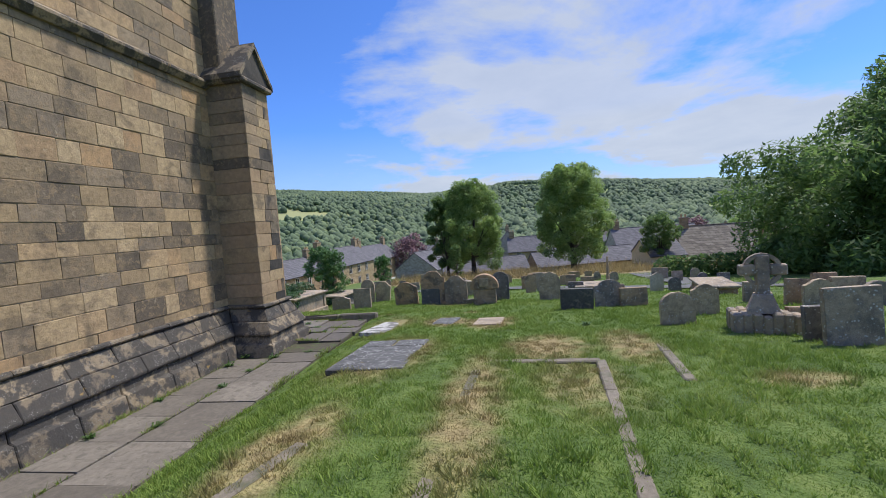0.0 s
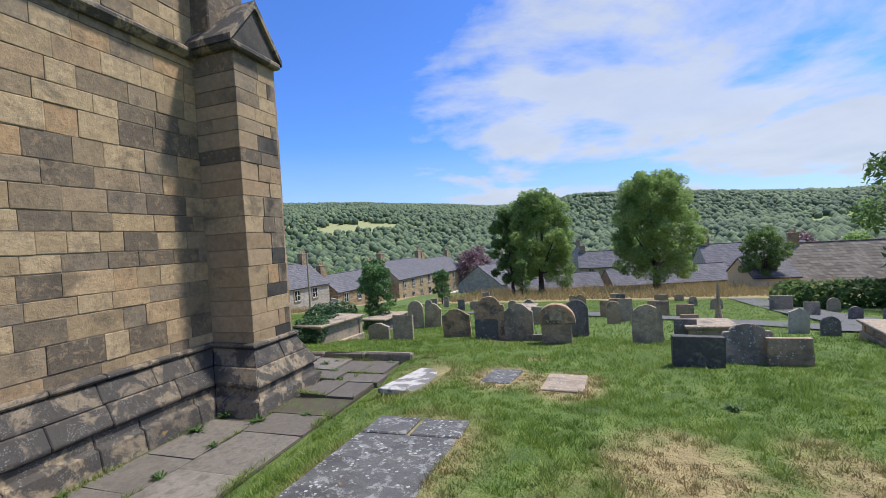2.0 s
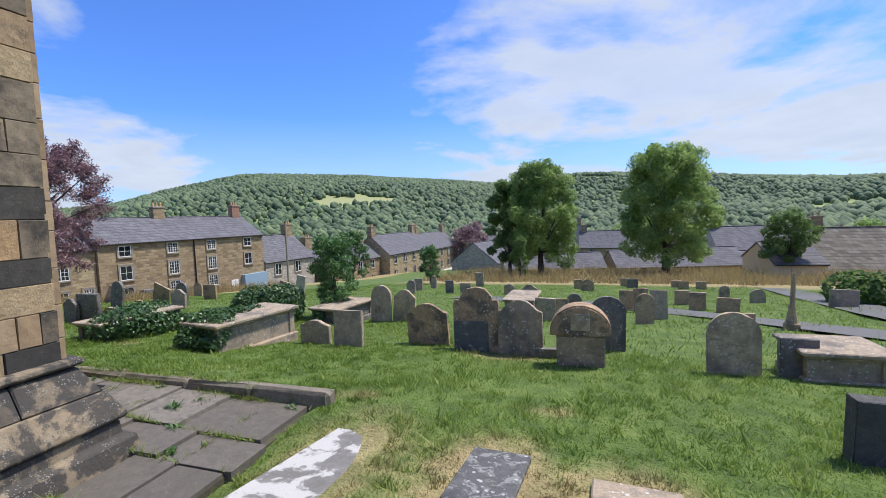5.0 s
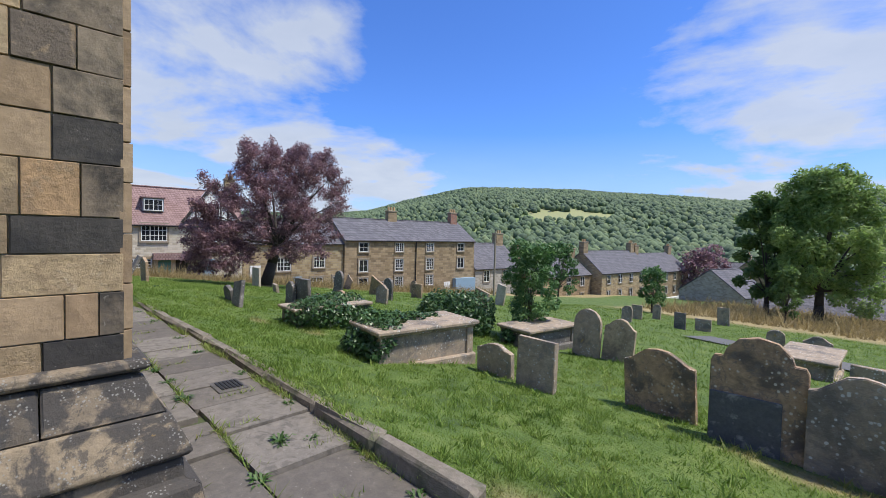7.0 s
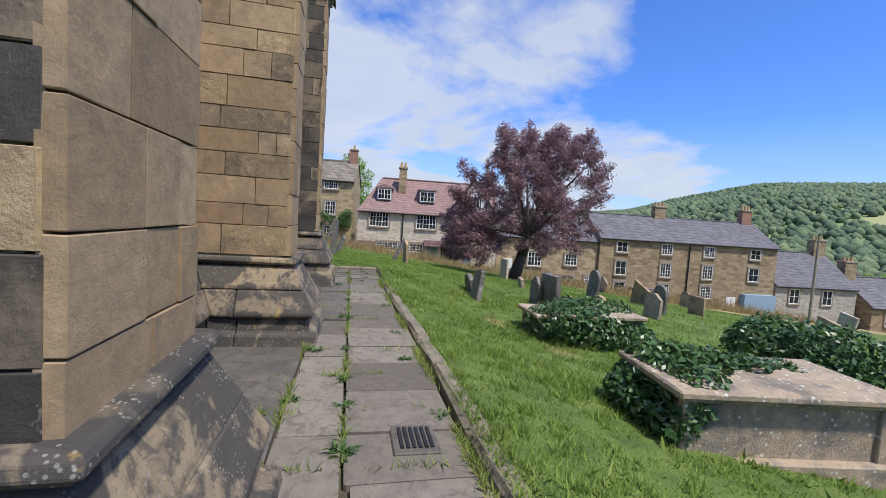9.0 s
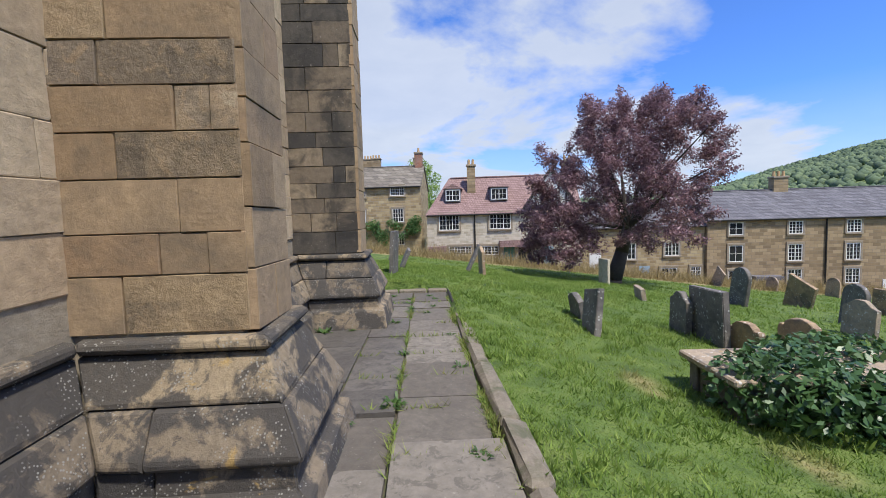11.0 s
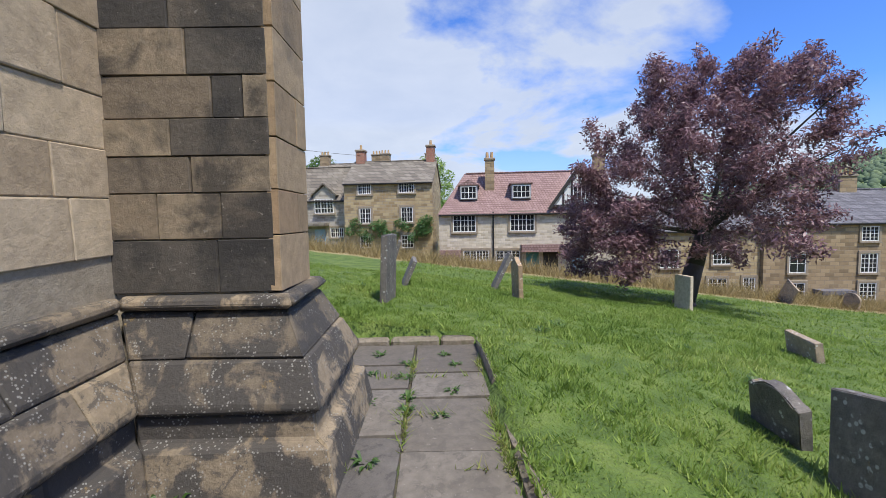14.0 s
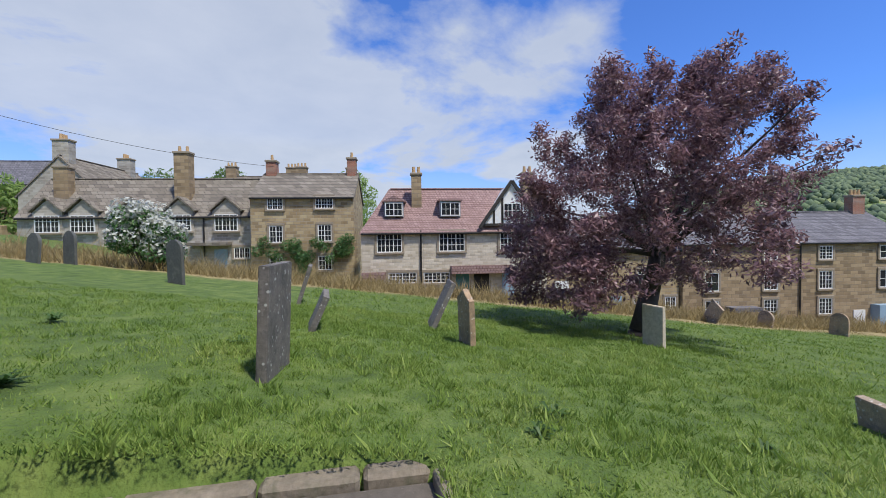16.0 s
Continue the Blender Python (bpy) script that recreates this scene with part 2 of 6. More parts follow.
GRAVE = {
    "G": surface("grey_gritstone", [(0, (0.260, 0.209, 0.151)), (.5, (0.400, 0.310, 0.218)), (1, (0.521, 0.411, 0.290))], scale=5, stain=(0.126, 0.112, 0.098), stain_scale=2.2, spots=(.48, .46, .4), spot_scale=30, bump=.65, crust=(.24, .21, .175), lichen=(.62, .6, .55)),
    "B": surface("brown_gritstone", [(0, (0.273, 0.186, 0.116)), (.5, (0.427, 0.295, 0.178)), (1, (0.528, 0.388, 0.246))], scale=5, stain=(0.140, 0.112, 0.084), stain_scale=2.2, bump=.65, crust=(.27, .205, .145), lichen=(.6, .55, .47)),
    "T": surface("tan_sandstone_grave", [(0, (0.372, 0.279, 0.178)), (1, (0.574, 0.449, 0.295))], scale=5, stain=(0.182, 0.140, 0.105), stain_scale=2.2, bump=.65, crust=(.25, .195, .13), lichen=(.55, .5, .42)),
    "L": surface("lichened_grave_stone", [(0, (0.250, 0.171, 0.112)), (.5, (0.428, 0.279, 0.158)), (1, (0.642, 0.419, 0.211))], scale=6, stain=(0.070, 0.063, 0.056), stain_scale=3.0, stain_at=(.48, .6), spots=(.5, .46, .38), spot_scale=24, bump=.65, crust=(.17, .14, .11), lichen=(.64, .57, .44)),
    "S": surface("dark_slate_grave", [(0, (0.120, 0.105, 0.095)), (.6, (0.196, 0.174, 0.154)), (1, (0.307, 0.271, 0.230))], scale=5, stain=(0.063, 0.060, 0.059), stain_scale=2.5, spots=(.3, .29, .26), spot_scale=16, bump=.65, rough=.7, crust=(.11, .102, .095), lichen=(.5, .5, .47)),
    "M": surface("black_mossy_stone", [(0, (0.046, 0.046, 0.046)), (1, (0.139, 0.132, 0.116))], scale=8, stain=(0.224, 0.196, 0.154), stain_scale=6, stain_at=(.55, .65), bump=.8),
    "P": surface("pale_stone_grave", [(0, (0.47, 0.4, 0.3)), (1, (0.6, 0.53, 0.42))], scale=5, stain=(0.350, 0.294, 0.210), bump=.35),
    "K": surface("blackened_grave", [(0, (0.062, 0.065, 0.062)), (1, (0.132, 0.132, 0.124))], scale=5, stain=(0.182, 0.175, 0.154), stain_scale=3, stain_at=(.55, .7), bump=.35),
    "D": surface("slate_panel", [(0, (0.054, 0.054, 0.057)), (1, (0.124, 0.124, 0.127))], scale=9, stain=(0.420, 0.392, 0.350), stain_scale=6, stain_at=(.55, .7), bump=.3, rough=.6),
}
BARK = surface("bark", [(0, (.04, .032, .028)), (1, (.1, .08, .065))], scale=9, bump=.9, bump_scale=14)
IVY = foliage("ivy_leaves", [(0, (.025, .06, .02)), (.5, (.055, .12, .035)), (1, (.13, .22, .065))], rough=.4, glow=.2)
LIME_LEAF = foliage("lime_tree_leaves", [(0, (.13, .21, .055)), (.5, (.28, .41, .12)), (1, (.46, .56, .21))], glow=.6)
DARK_LEAF = foliage("dark_tree_leaves", [(0, (.06, .105, .032)), (.5, (.135, .23, .065)), (1, (.26, .37, .11))], glow=.58)
SHRUB_LEAF = foliage("shrub_leaves", [(0, (.035, .09, .025)), (.5, (.08, .18, .05)), (1, (.17, .29, .09))])
PURPLE_LEAF = foliage("purple_plum_leaves", [(0, (.09, .053, .062)), (.5, (.22, .122, .14)), (.8, (.37, .22, .235)), (1, (.52, .4, .4))], rough=.4, glow=.45)
BLOSSOM = foliage("white_blossom", [(0, (.4, .42, .36)), (1, (.75, .75, .7))])
WEED = foliage("weed_leaves", [(0, (.03, .07, .015)), (1, (.1, .19, .04))])
WOODS = surface("far_woodland", [(0, (.055, .09, .05)), (.5, (.09, .135, .068)), (.85, (.125, .18, .082)), (1, (.18, .225, .1))], pick="island", scale=.3, bump=.6, bump_scale=.9, fine=.6, stain=(.14, .19, .095), stain_scale=.006, stain_at=(.5, .62), stain_amount=.6)
HOUSE_A = walling("golden_rubble_wall", [(0, (.13, .1, .06)), (.35, (.3, .22, .12)), (.7, (.42, .33, .19)), (1, (.5, .42, .27))], .2, .42)
HOUSE_B = walling("pale_limestone_wall", [(0, (.3, .25, .18)), (.4, (.5, .44, .34)), (.8, (.62, .56, .46)), (1, (.68, .63, .54))], .16, .3, mortar=(.5, .45, .37))
HOUSE_C = walling("brown_gritstone_wall", [(0, (.12, .085, .05)), (.4, (.26, .19, .11)), (.75, (.36, .27, .16)), (1, (.44, .35, .22))], .22, .5, mortar=(.24, .19, .13))
HOUSE_D = walling("grey_rubble_wall", [(0, (.2, .18, .15)), (.5, (.36, .33, .28)), (1, (.5, .47, .41))], .18, .34, mortar=(.4, .37, .32))
SLATE = walling("blue_slate_roof", [(0, (.085, .082, .09)), (.5, (.135, .13, .143)), (1, (.2, .192, .208))], .22, .3, mortar=(.05, .05, .06))
STONE_ROOF = walling("stone_slate_roof", [(0, (.09, .075, .06)), (.5, (.19, .165, .13)), (1, (.28, .25, .2))], .26, .42, mortar=(.06, .05, .045))
RED_ROOF = walling("red_clay_tile_roof", [(0, (.2, .125, .115)), (.5, (.29, .19, .175)), (1, (.37, .255, .235))], .14, .18, mortar=(.14, .08, .07))
PAINT = surface("white_window_paint", [(0, (.68, .68, .66)), (1, (.8, .8, .78))], rough=.5, bump=.05, fine=.08)
DARKWOOD = surface("black_stained_timber", [(0, (.02, .018, .016)), (1, (.05, .045, .04))], bump=.3)
DRESSED = surface("dressed_stone", [(0, (.24, .2, .15)), (1, (.36, .3, .22))], bump=.3)
RENDERED = surface("cream_render", [(0, (.62, .5, .32)), (1, (.74, .62, .42))], scale=1.5, bump=.2, fine=.12)
POT = surface("clay_chimney_pot", [(0, (.42, .26, .13)), (1, (.55, .38, .2))], bump=.2)
BRICK = walling("red_brick", [(0, (.22, .08, .05)), (1, (.4, .16, .1))], .075, .22, mortar=(.3, .25, .2))
LEAD = surface("lead_flashing", [(0, (.25, .26, .28)), (1, (.36, .37, .4))], rough=.5, bump=.1)
IRON = surface("dark_iron", [(0, (.02, .02, .02)), (1, (.05, .048, .045))], rough=.5, metal=.6, bump=.15)
BLUE = surface("faded_blue_door_paint", [(0, (.22, .33, .43)), (1, (.3, .42, .52))], rough=.5, bump=.05, fine=.1)
TEAL = surface("teal_door_paint", [(0, (.04, .17, .17)), (1, (.06, .22, .22))], rough=.5, bump=.05, fine=.1)
TARMAC = surface("old_tarmac", [(0, (.1, .1, .1)), (1, (.17, .165, .16))], scale=9, bump=.4)
GLASS = surface("dark_window_glass", [(0, (.015, .017, .02)), (1, (.03, .033, .038))], rough=.06, bump=0, fine=.1)


# ---- building helpers ----
def part(name, bm, material, parent=None, label="", smooth=False):
    me = bpy.data.meshes.new(name)
    bm.to_mesh(me)
    bm.free()
    me.materials.append(material)
    if smooth:
        me.polygons.foreach_set("use_smooth", [True] * len(me.polygons))
    ob = new(name, me)
    if parent:
        ob.parent = parent
    if label:
        ob["label"] = label
    return ob


def empty(name, m, label, category, group="", kind=""):
    ob = new(name)
    ob.matrix_world = m
    ob.empty_display_size = 0.2
    return tagged(ob, label, category, group, kind)


def raw(name, verts, faces, material, parent=None, smooth=False):
    me = bpy.data.meshes.new(name)
    v = np.asarray(verts, dtype=np.float32)
    f = np.asarray(faces, dtype=np.int32)
    n, k = f.shape
    me.vertices.add(len(v))
    me.vertices.foreach_set("co", v.ravel())
    me.loops.add(n * k)
    me.loops.foreach_set("vertex_index", f.ravel())
    me.polygons.add(n)
    me.polygons.foreach_set("loop_start", np.arange(0, n * k, k, dtype=np.int32))
    if smooth:
        me.polygons.foreach_set("use_smooth", np.ones(n, dtype=bool))
    me.update(calc_edges=True)
    me.materials.append(material)
    ob = new(name, me)
    if parent:
        ob.parent = parent
    return ob


def box(bm, x0, x1, y0, y1, z0, z1, bevel=0.0, m=None):
    t = Matrix.Translation(((x0 + x1) / 2, (y0 + y1) / 2, (z0 + z1) / 2)) @ Matrix.Diagonal((x1 - x0, y1 - y0, z1 - z0, 1))
    vs = bmesh.ops.create_cube(bm, size=1, matrix=(m @ t if m else t))["verts"]
    if bevel:
        es = list({e for v in vs for e in v.link_edges})
        bmesh.ops.bevel(bm, geom=es, offset=bevel, segments=1, affect="EDGES")
    return bm


def prism(bm, outline, y0, y1, m=None):
    """Extrudes an outline of (x, z) points from y0 to y1."""
    a = [bm.verts.new((m @ Vector((x, y0, z))) if m else (x, y0, z)) for x, z in outline]
    b = [bm.verts.new((m @ Vector((x, y1, z))) if m else (x, y1, z)) for x, z in outline]
    n = len(a)
    bm.faces.new(a)
    bm.faces.new(b[::-1])
    for i in range(n):
        bm.faces.new((a[(i + 1) % n], a[i], b[i], b[(i + 1) % n]))
    bmesh.ops.recalc_face_normals(bm, faces=bm.faces)
    return bm


def tube(bm, p, q, r0, r1, seg=8):
    p, q = Vector(p), Vector(q)
    m = Matrix.Translation((p + q) / 2) @ (q - p).to_track_quat("Z", "Y").to_matrix().to_4x4()
    bmesh.ops.create_cone(bm, cap_ends=True, segments=seg, radius1=r0, radius2=r1, depth=(q - p).length, matrix=m)
    return bm


def sstep(a, b, v):
    t = max(0.0, min(1.0, (v - a) / (b - a)))
    return t * t * (3 - 2 * t)


# ---- ground ----
def height(x, y):
    """Height of the churchyard, falling to the valley."""
    x, y = np.asarray(x, float), np.asarray(y, float)
    e = np.where(y > 5.2, .05 - .085 * (np.minimum(y, 12.4) - 5.2), .05 + .0595 * (5.2 - np.maximum(y, -4)))
    e = e - .12 * (np.clip(y, 12.4, 22) - 12.4) - .098 * (np.clip(y, 22, 62) - 22)
    w = -.055 - .13 * (np.clip(y, -12, 28) - 8.7) + .06 * (np.maximum(x, -33) + 16) - .1 * (np.clip(y, 28, 62) - 28)
    k = np.clip((x + 10) / -6, 0, 1)
    k = k * k * (3 - 2 * k)
    b = np.clip((x + 3.75) / 1.6, 0, 1)
    b = np.maximum(b * b * (3 - 2 * b), np.clip((y - 9) / 1.2, 0, 1))
    e = e * b - .43 * (1 - b)
    return e * (1 - k) + w * k


def hz(x, y):
    return float(height(x, y))


def path_z(x):
    return -.36 + .085 * sstep(-3.6, -6, x) - .035 * sstep(-8, -11.5, x) + .03 * sstep(-12.5, -14, x)


def smooth_np(a, b, v):
    t = np.clip((v - a) / (b - a), 0, 1)
    return t * t * (3 - 2 * t)


def kerb_y(x):
    return 10.13 + (np.asarray(x) + 3.4) * .015


AZ = [-180, -100, -60, -40, -25, -12, 0, 11, 19, 28, 42, 50, 55, 62, 75, 110, 180]
EL = [.03, .03, .034, .04, .046, .062, .076, .074, .09, .103, .098, .072, .048, .033, .03, .03, .03]


def on_path(x, y):
    b = (x < -3.55) & (x > -14.6) & (y > 6.5) & (y < kerb_y(x) - .06)
    a = (x < -3.62) & (x > -5.8) & (y < 9)
    inside = (x < -5.4) & (x > -12.9) & (y < 8)
    return a | b | inside


def terrain(x, y):
    h = height(x, y)
    h = h - 3.0 * smooth_np(-34.0, -36.5, x) * smooth_np(-8, 12, y)
    bank = np.where(x < -3.3, np.exp(-((y - kerb_y(x)) / 1.1) ** 2), 0) * smooth_np(-3.3, -5, x) * smooth_np(-15, -11, x)
    h = h + (.18 - .12 * smooth_np(-7, -10, x)) * bank
    r, az = np.hypot(x, y), np.degrees(np.arctan2(-x, y))
    valley = smooth_np(62, 130, y) * 9
    ridge = np.interp(az, AZ, EL) * 1400
    rise = smooth_np(260, 1450, r) * (ridge + 14) + 10 * np.sin(x / 170 + 1) * np.sin(y / 140) * smooth_np(350, 800, r)
    roll = .02 * np.sin(x * 1.7 + y * .6) + .015 * np.sin(y * 2.3 - x * .9)
    h = h - valley + rise + np.where(r < 60, roll, 0)
    return np.where(on_path(x, y), np.minimum(h, -.47), h)


PATCHES = ((-.5, 3.9, .3, 1.7, .55), (.6, 4.6, .5, 1.0, .4), (.35, 6.3, .5, .8, .75), (1.5, 6.2, .35, .9, .6), (-1.9, 3.0, .3, .9, .7), (-2.0, 6.0, .75, 1.15, .6), (-1.55, 9.1, .42, .7, .9), (-.6, 8.85, .45, .7, .9),
           (-2.8, 9.0, .55, .95, .5), (2.6, 4.4, .35, .2, .7), (-1.2, 10.6, .25, .14, .4), (-2.1, 12.8, .6, .16, .5), (-3.3, 10.45, .3, .15, .4), (-9.0, 12.0, .25, .2, .35), (-10.2, 11.5, .28, .16, .45))


def dryness(x, y):
    d = np.zeros_like(x)
    for px, py, rx, ry, a in PATCHES:
        d = np.maximum(d, .72 * a * np.clip(1.5 - np.hypot((x - px) / rx, (y - py) / ry) * 1.0, 0, 1))
    strip = smooth_np(33, 38, y + .15 * np.abs(x)) * smooth_np(66, 60, y)
    edge = smooth_np(-28.5, -30.5, x - .03 * y) * smooth_np(-37, -36, x)
    return np.clip(np.maximum(d, .95 * np.maximum(strip * smooth_np(-16, -8, x), edge)), 0, 1)


def grass_material(name, blades):
    m = bpy.data.materials.new(name)
    m.use_nodes = True
    N, L = m.node_tree.nodes, m.node_tree.links
    p = N["Principled BSDF"]
    p.inputs["Roughness"].default_value = .75 if blades else .95
    g = N.new("ShaderNodeNewGeometry")

    def tex(s, d=6.0):
        n = N.new("ShaderNodeTexNoise")
        n.inputs["Scale"].default_value, n.inputs["Detail"].default_value = s, d
        L.new(g.outputs["Position"], n.inputs["Vector"])
        return n.outputs["Fac"]

    green = ramp_of(N, [(.0, (.08, .14, .022)), (.35, (.17, .27, .045)), (.65, (.26, .35, .07)), (1, (.42, .46, .16))] if blades else
                    [(.3, (.055, .095, .018)), (.5, (.095, .15, .026)), (.7, (.15, .2, .045))])
    if blades:
        a = N.new("ShaderNodeMath")
        a.operation = "MULTIPLY_ADD"
        a.inputs[1].default_value = .5
        L.new(g.outputs["Random Per Island"], a.inputs[0])
        s = N.new("ShaderNodeMath")
        s.operation = "MULTIPLY_ADD"
        s.inputs[1].default_value, s.inputs[2].default_value = 1.1, -.32
        L.new(tex(.8, 5.0), s.inputs[0])
        L.new(s.outputs[0], a.inputs[2])
        L.new(a.outputs[0], green.inputs[0])
    else:
        L.new(tex(3.0, 9.0), green.inputs[0])
    dry = ramp_of(N, [(.3, (.22, .17, .075)), (.7, (.42, .335, .16))])
    L.new(tex(6.0), dry.inputs[0])
    at = N.new("ShaderNodeAttribute")
    at.attribute_name = "dry"
    sc = N.new("ShaderNodeMath")
    sc.operation = "MULTIPLY_ADD"
    sc.inputs[1].default_value, sc.inputs[2].default_value = 1.6, -.6
    L.new(tex(4.5), sc.inputs[0])
    ad = N.new("ShaderNodeMath")
    ad.operation = "MULTIPLY_ADD"
    ad.use_clamp = True
    ad.inputs[1].default_value = 1.5
    L.new(at.outputs["Fac"], ad.inputs[0])
    L.new(sc.outputs[0], ad.inputs[2])
    cl = N.new("ShaderNodeMath")
    cl.operation = "MULTIPLY"
    cl.use_clamp = True
    L.new(ad.outputs[0], cl.inputs[0])
    gt = N.new("ShaderNodeMath")
    gt.operation = "MULTIPLY"
    gt.use_clamp = True
    gt.inputs[1].default_value = 4.0
    L.new(at.outputs["Fac"], gt.inputs[0])
    L.new(gt.outputs[0], cl.inputs[1])
    mx = N.new("ShaderNodeMix")
    mx.data_type = "RGBA"
    L.new(cl.outputs[0], mx.inputs[0])
    L.new(green.outputs[0], mx.inputs[6])
    L.new(dry.outputs[0], mx.inputs[7])
    col = mx.outputs[2]
    if not blades:
        # meadows and hedged fields far off
        vo = N.new("ShaderNodeTexVoronoi")
        vo.inputs["Scale"].default_value = .009
        L.new(g.outputs["Position"], vo.inputs["Vector"])
        fr = ramp_of(N, [(0, (.09, .15, .05)), (.35, (.16, .23, .075)), (.6, (.22, .28, .1)), (1, (.3, .31, .14))])
        sp = N.new("ShaderNodeSeparateColor")
        L.new(vo.outputs["Color"], sp.inputs[0])
        L.new(sp.outputs[0], fr.inputs[0])
        ln = N.new("ShaderNodeVectorMath")
        ln.operation = "LENGTH"
        L.new(g.outputs["Position"], ln.inputs[0])
        mr = N.new("ShaderNodeMapRange")
        mr.inputs[1].default_value, mr.inputs[2].default_value = 90, 150
        L.new(ln.outputs["Value"], mr.inputs[0])
        m2 = N.new("ShaderNodeMix")
        m2.data_type = "RGBA"
        L.new(mr.outputs[0], m2.inputs[0])
        L.new(col, m2.inputs[6])
        L.new(fr.outputs[0], m2.inputs[7])
        col = m2.outputs[2]
        b = N.new("ShaderNodeBump")
        b.inputs["Strength"].default_value, b.inputs["Distance"].default_value = .8, .05
        L.new(tex(30.0, 8.0), b.inputs["Height"])
        L.new(b.outputs[0], p.inputs["Normal"])
    L.new(col, p.inputs["Base Color"])
    if blades:
        t = N.new("ShaderNodeBsdfTranslucent")
        L.new(col, t.inputs["Color"])
        ms = N.new("ShaderNodeMixShader")
        ms.inputs[0].default_value = .4
        L.new(p.outputs[0], ms.inputs[1])
        L.new(t.outputs[0], ms.inputs[2])
        L.new(ms.outputs[0], N["Material Output"].inputs[0])
    return m


TURF, BLADES = grass_material("turf", False), grass_material("grass_blades", True)


def build_ground():
    def axis(a, b, step, grow, n):
        v = list(np.arange(a, b + .001, step))
        s = step
        for _ in range(n):
            s *= grow
            v.append(v[-1] + s)
            v.insert(0, v[0] - s)
        return np.array(v)

    xs, ys = axis(-24, 9, .22, 1.11, 66), axis(-3, 24, .22, 1.11, 66)
    X, Y = np.meshgrid(xs, ys, indexing="ij")
    Z = terrain(X, Y)
    n = len(ys)
    i, j = np.meshgrid(np.arange(len(xs) - 1), np.arange(n - 1), indexing="ij")
    k = (i * n + j).ravel()
    ob = raw("ground", np.stack((X, Y, Z), -1).reshape(-1, 3), np.stack((k, k + n, k + n + 1, k + 1), -1), TURF, smooth=True)
    at = ob.data.attributes.new("dry", "FLOAT", "POINT")
    at.data.foreach_set("value", dryness(X, Y).ravel().astype(np.float32))
    return tagged(ob, "sloping churchyard lawn running down to a wooded valley", "ground", kind="structure")


build_ground()
LEDGERS = ((-2.0, 6.05, 1.02, 1.95), (-2.82, 8.98, .72, 1.45), (-1.55, 9.1, .5, .95), (-.6, 8.85, .6, .95))


def blade_mesh(name, n, x0, x1, y0, y1, tall, wide, seed, label, bias=None, keep=None):
    rng = np.random.default_rng(seed)
    x, y = rng.uniform(x0, x1, n), rng.uniform(y0, y1, n)
    ok = ~on_path(x, y) & (terrain(x, y) > height(x, y) - .4)
    for lx, ly, w, l in LEDGERS:
        ok &= ~((np.abs(x - lx) < w / 2 - .03) & (np.abs(y - ly) < l / 2 - .03))
    if keep is not None:
        ok &= keep(x, y, rng)
    x, y = x[ok], y[ok]
    n = len(x)
    d = dryness(x, y)
    z = terrain(x, y) - .01
    a, lean = rng.uniform(0, 6.283, n), rng.normal(0, .55, (2, n))
    h = tall * rng.uniform(.45, 1.25, n) * (1 - .45 * np.minimum(d, 1) * (tall < .2))
    h *= .75 + .5 * np.sin(x * 1.3 + 2 * np.sin(y * .9)) ** 2
    # coarser tufts stand among finer turf
    tuft = np.mod(np.sin(np.floor(x * 8 + .7 * np.sin(y * 5)) * 12.9898 + np.floor(y * 8 + .7 * np.sin(x * 5)) * 78.233) * 43758.5453, 1)
    h *= .55 + 1.15 * tuft ** 2
    w = wide * rng.uniform(.6, 1.4, n) * (.8 + .6 * tuft)
    cx, cy = np.cos(a) * w, np.sin(a) * w
    v = np.stack((np.stack((x - cx, y - cy, z), -1), np.stack((x + cx, y + cy, z), -1), np.stack((x + lean[0] * h, y + lean[1] * h, z + h), -1)), 1).reshape(-1, 3)
    ob = raw(name, v, np.arange(3 * n).reshape(-1, 3), BLADES)
    at = ob.data.attributes.new("dry", "FLOAT", "POINT")
    at.data.foreach_set("value", np.repeat(d, 3).astype(np.float32))
    return tagged(ob, label, "grass", kind="stuff")


def near_east(x, y, rng):
    d = np.hypot(x + .5, (y - 3) * .8)
    return rng.random(len(x)) < np.clip(1.25 - d / 9, .12, 1)


def near_west(x, y, rng):
    return rng.random(len(x)) < np.clip(1.3 - np.abs(y - 9.5) / 7, .15, 1)


blade_mesh("lawn_grass", 560000, -4.2, 6, 1.2, 13.5, .047, .005, 1, "short green mown grass with dry patches", keep=near_east)
blade_mesh("lawn_grass", 560000, -22, -3, 8, 17, .044, .005, 2, "short green mown grass beside the path", keep=near_west)
blade_mesh("lawn_grass", 170000, -34, 10, 8, 34, .065, .011, 3, "mown churchyard grass among the graves")
blade_mesh("lawn_grass", 90000, -22, -14.2, 2, 9, .04, .005, 6, "short green mown grass beside the path")
blade_mesh("long_grass", 34000, -36, -29.5, -6, 45, .5, .016, 4, "tall straw-coloured grass along the churchyard edge", keep=lambda x, y, r: dryness(x, y) > .4)
blade_mesh("long_grass", 40000, -14, 26, 36, 64, .5, .03, 5, "tall straw-coloured grass below the lime trees", keep=lambda x, y, r: dryness(x, y) > .4)


# ---- church ----
def unit_block(seed, chamfer=.045, rough=.012):
    """A squared stone one unit each way, front to +x, with worn edges."""
    rng = random.Random(seed)
    bm = bmesh.new()
    box(bm, -1, 0, -.5, .5, -.5, .5, bevel=chamfer)
    for v in bm.verts:
        v.co += Vector((rng.uniform(-rough, rough) * 3, rng.uniform(-rough, rough), rng.uniform(-rough, rough)))
    me = bpy.data.meshes.new("stone")
    bm.to_mesh(me)
    bm.free()
    return me


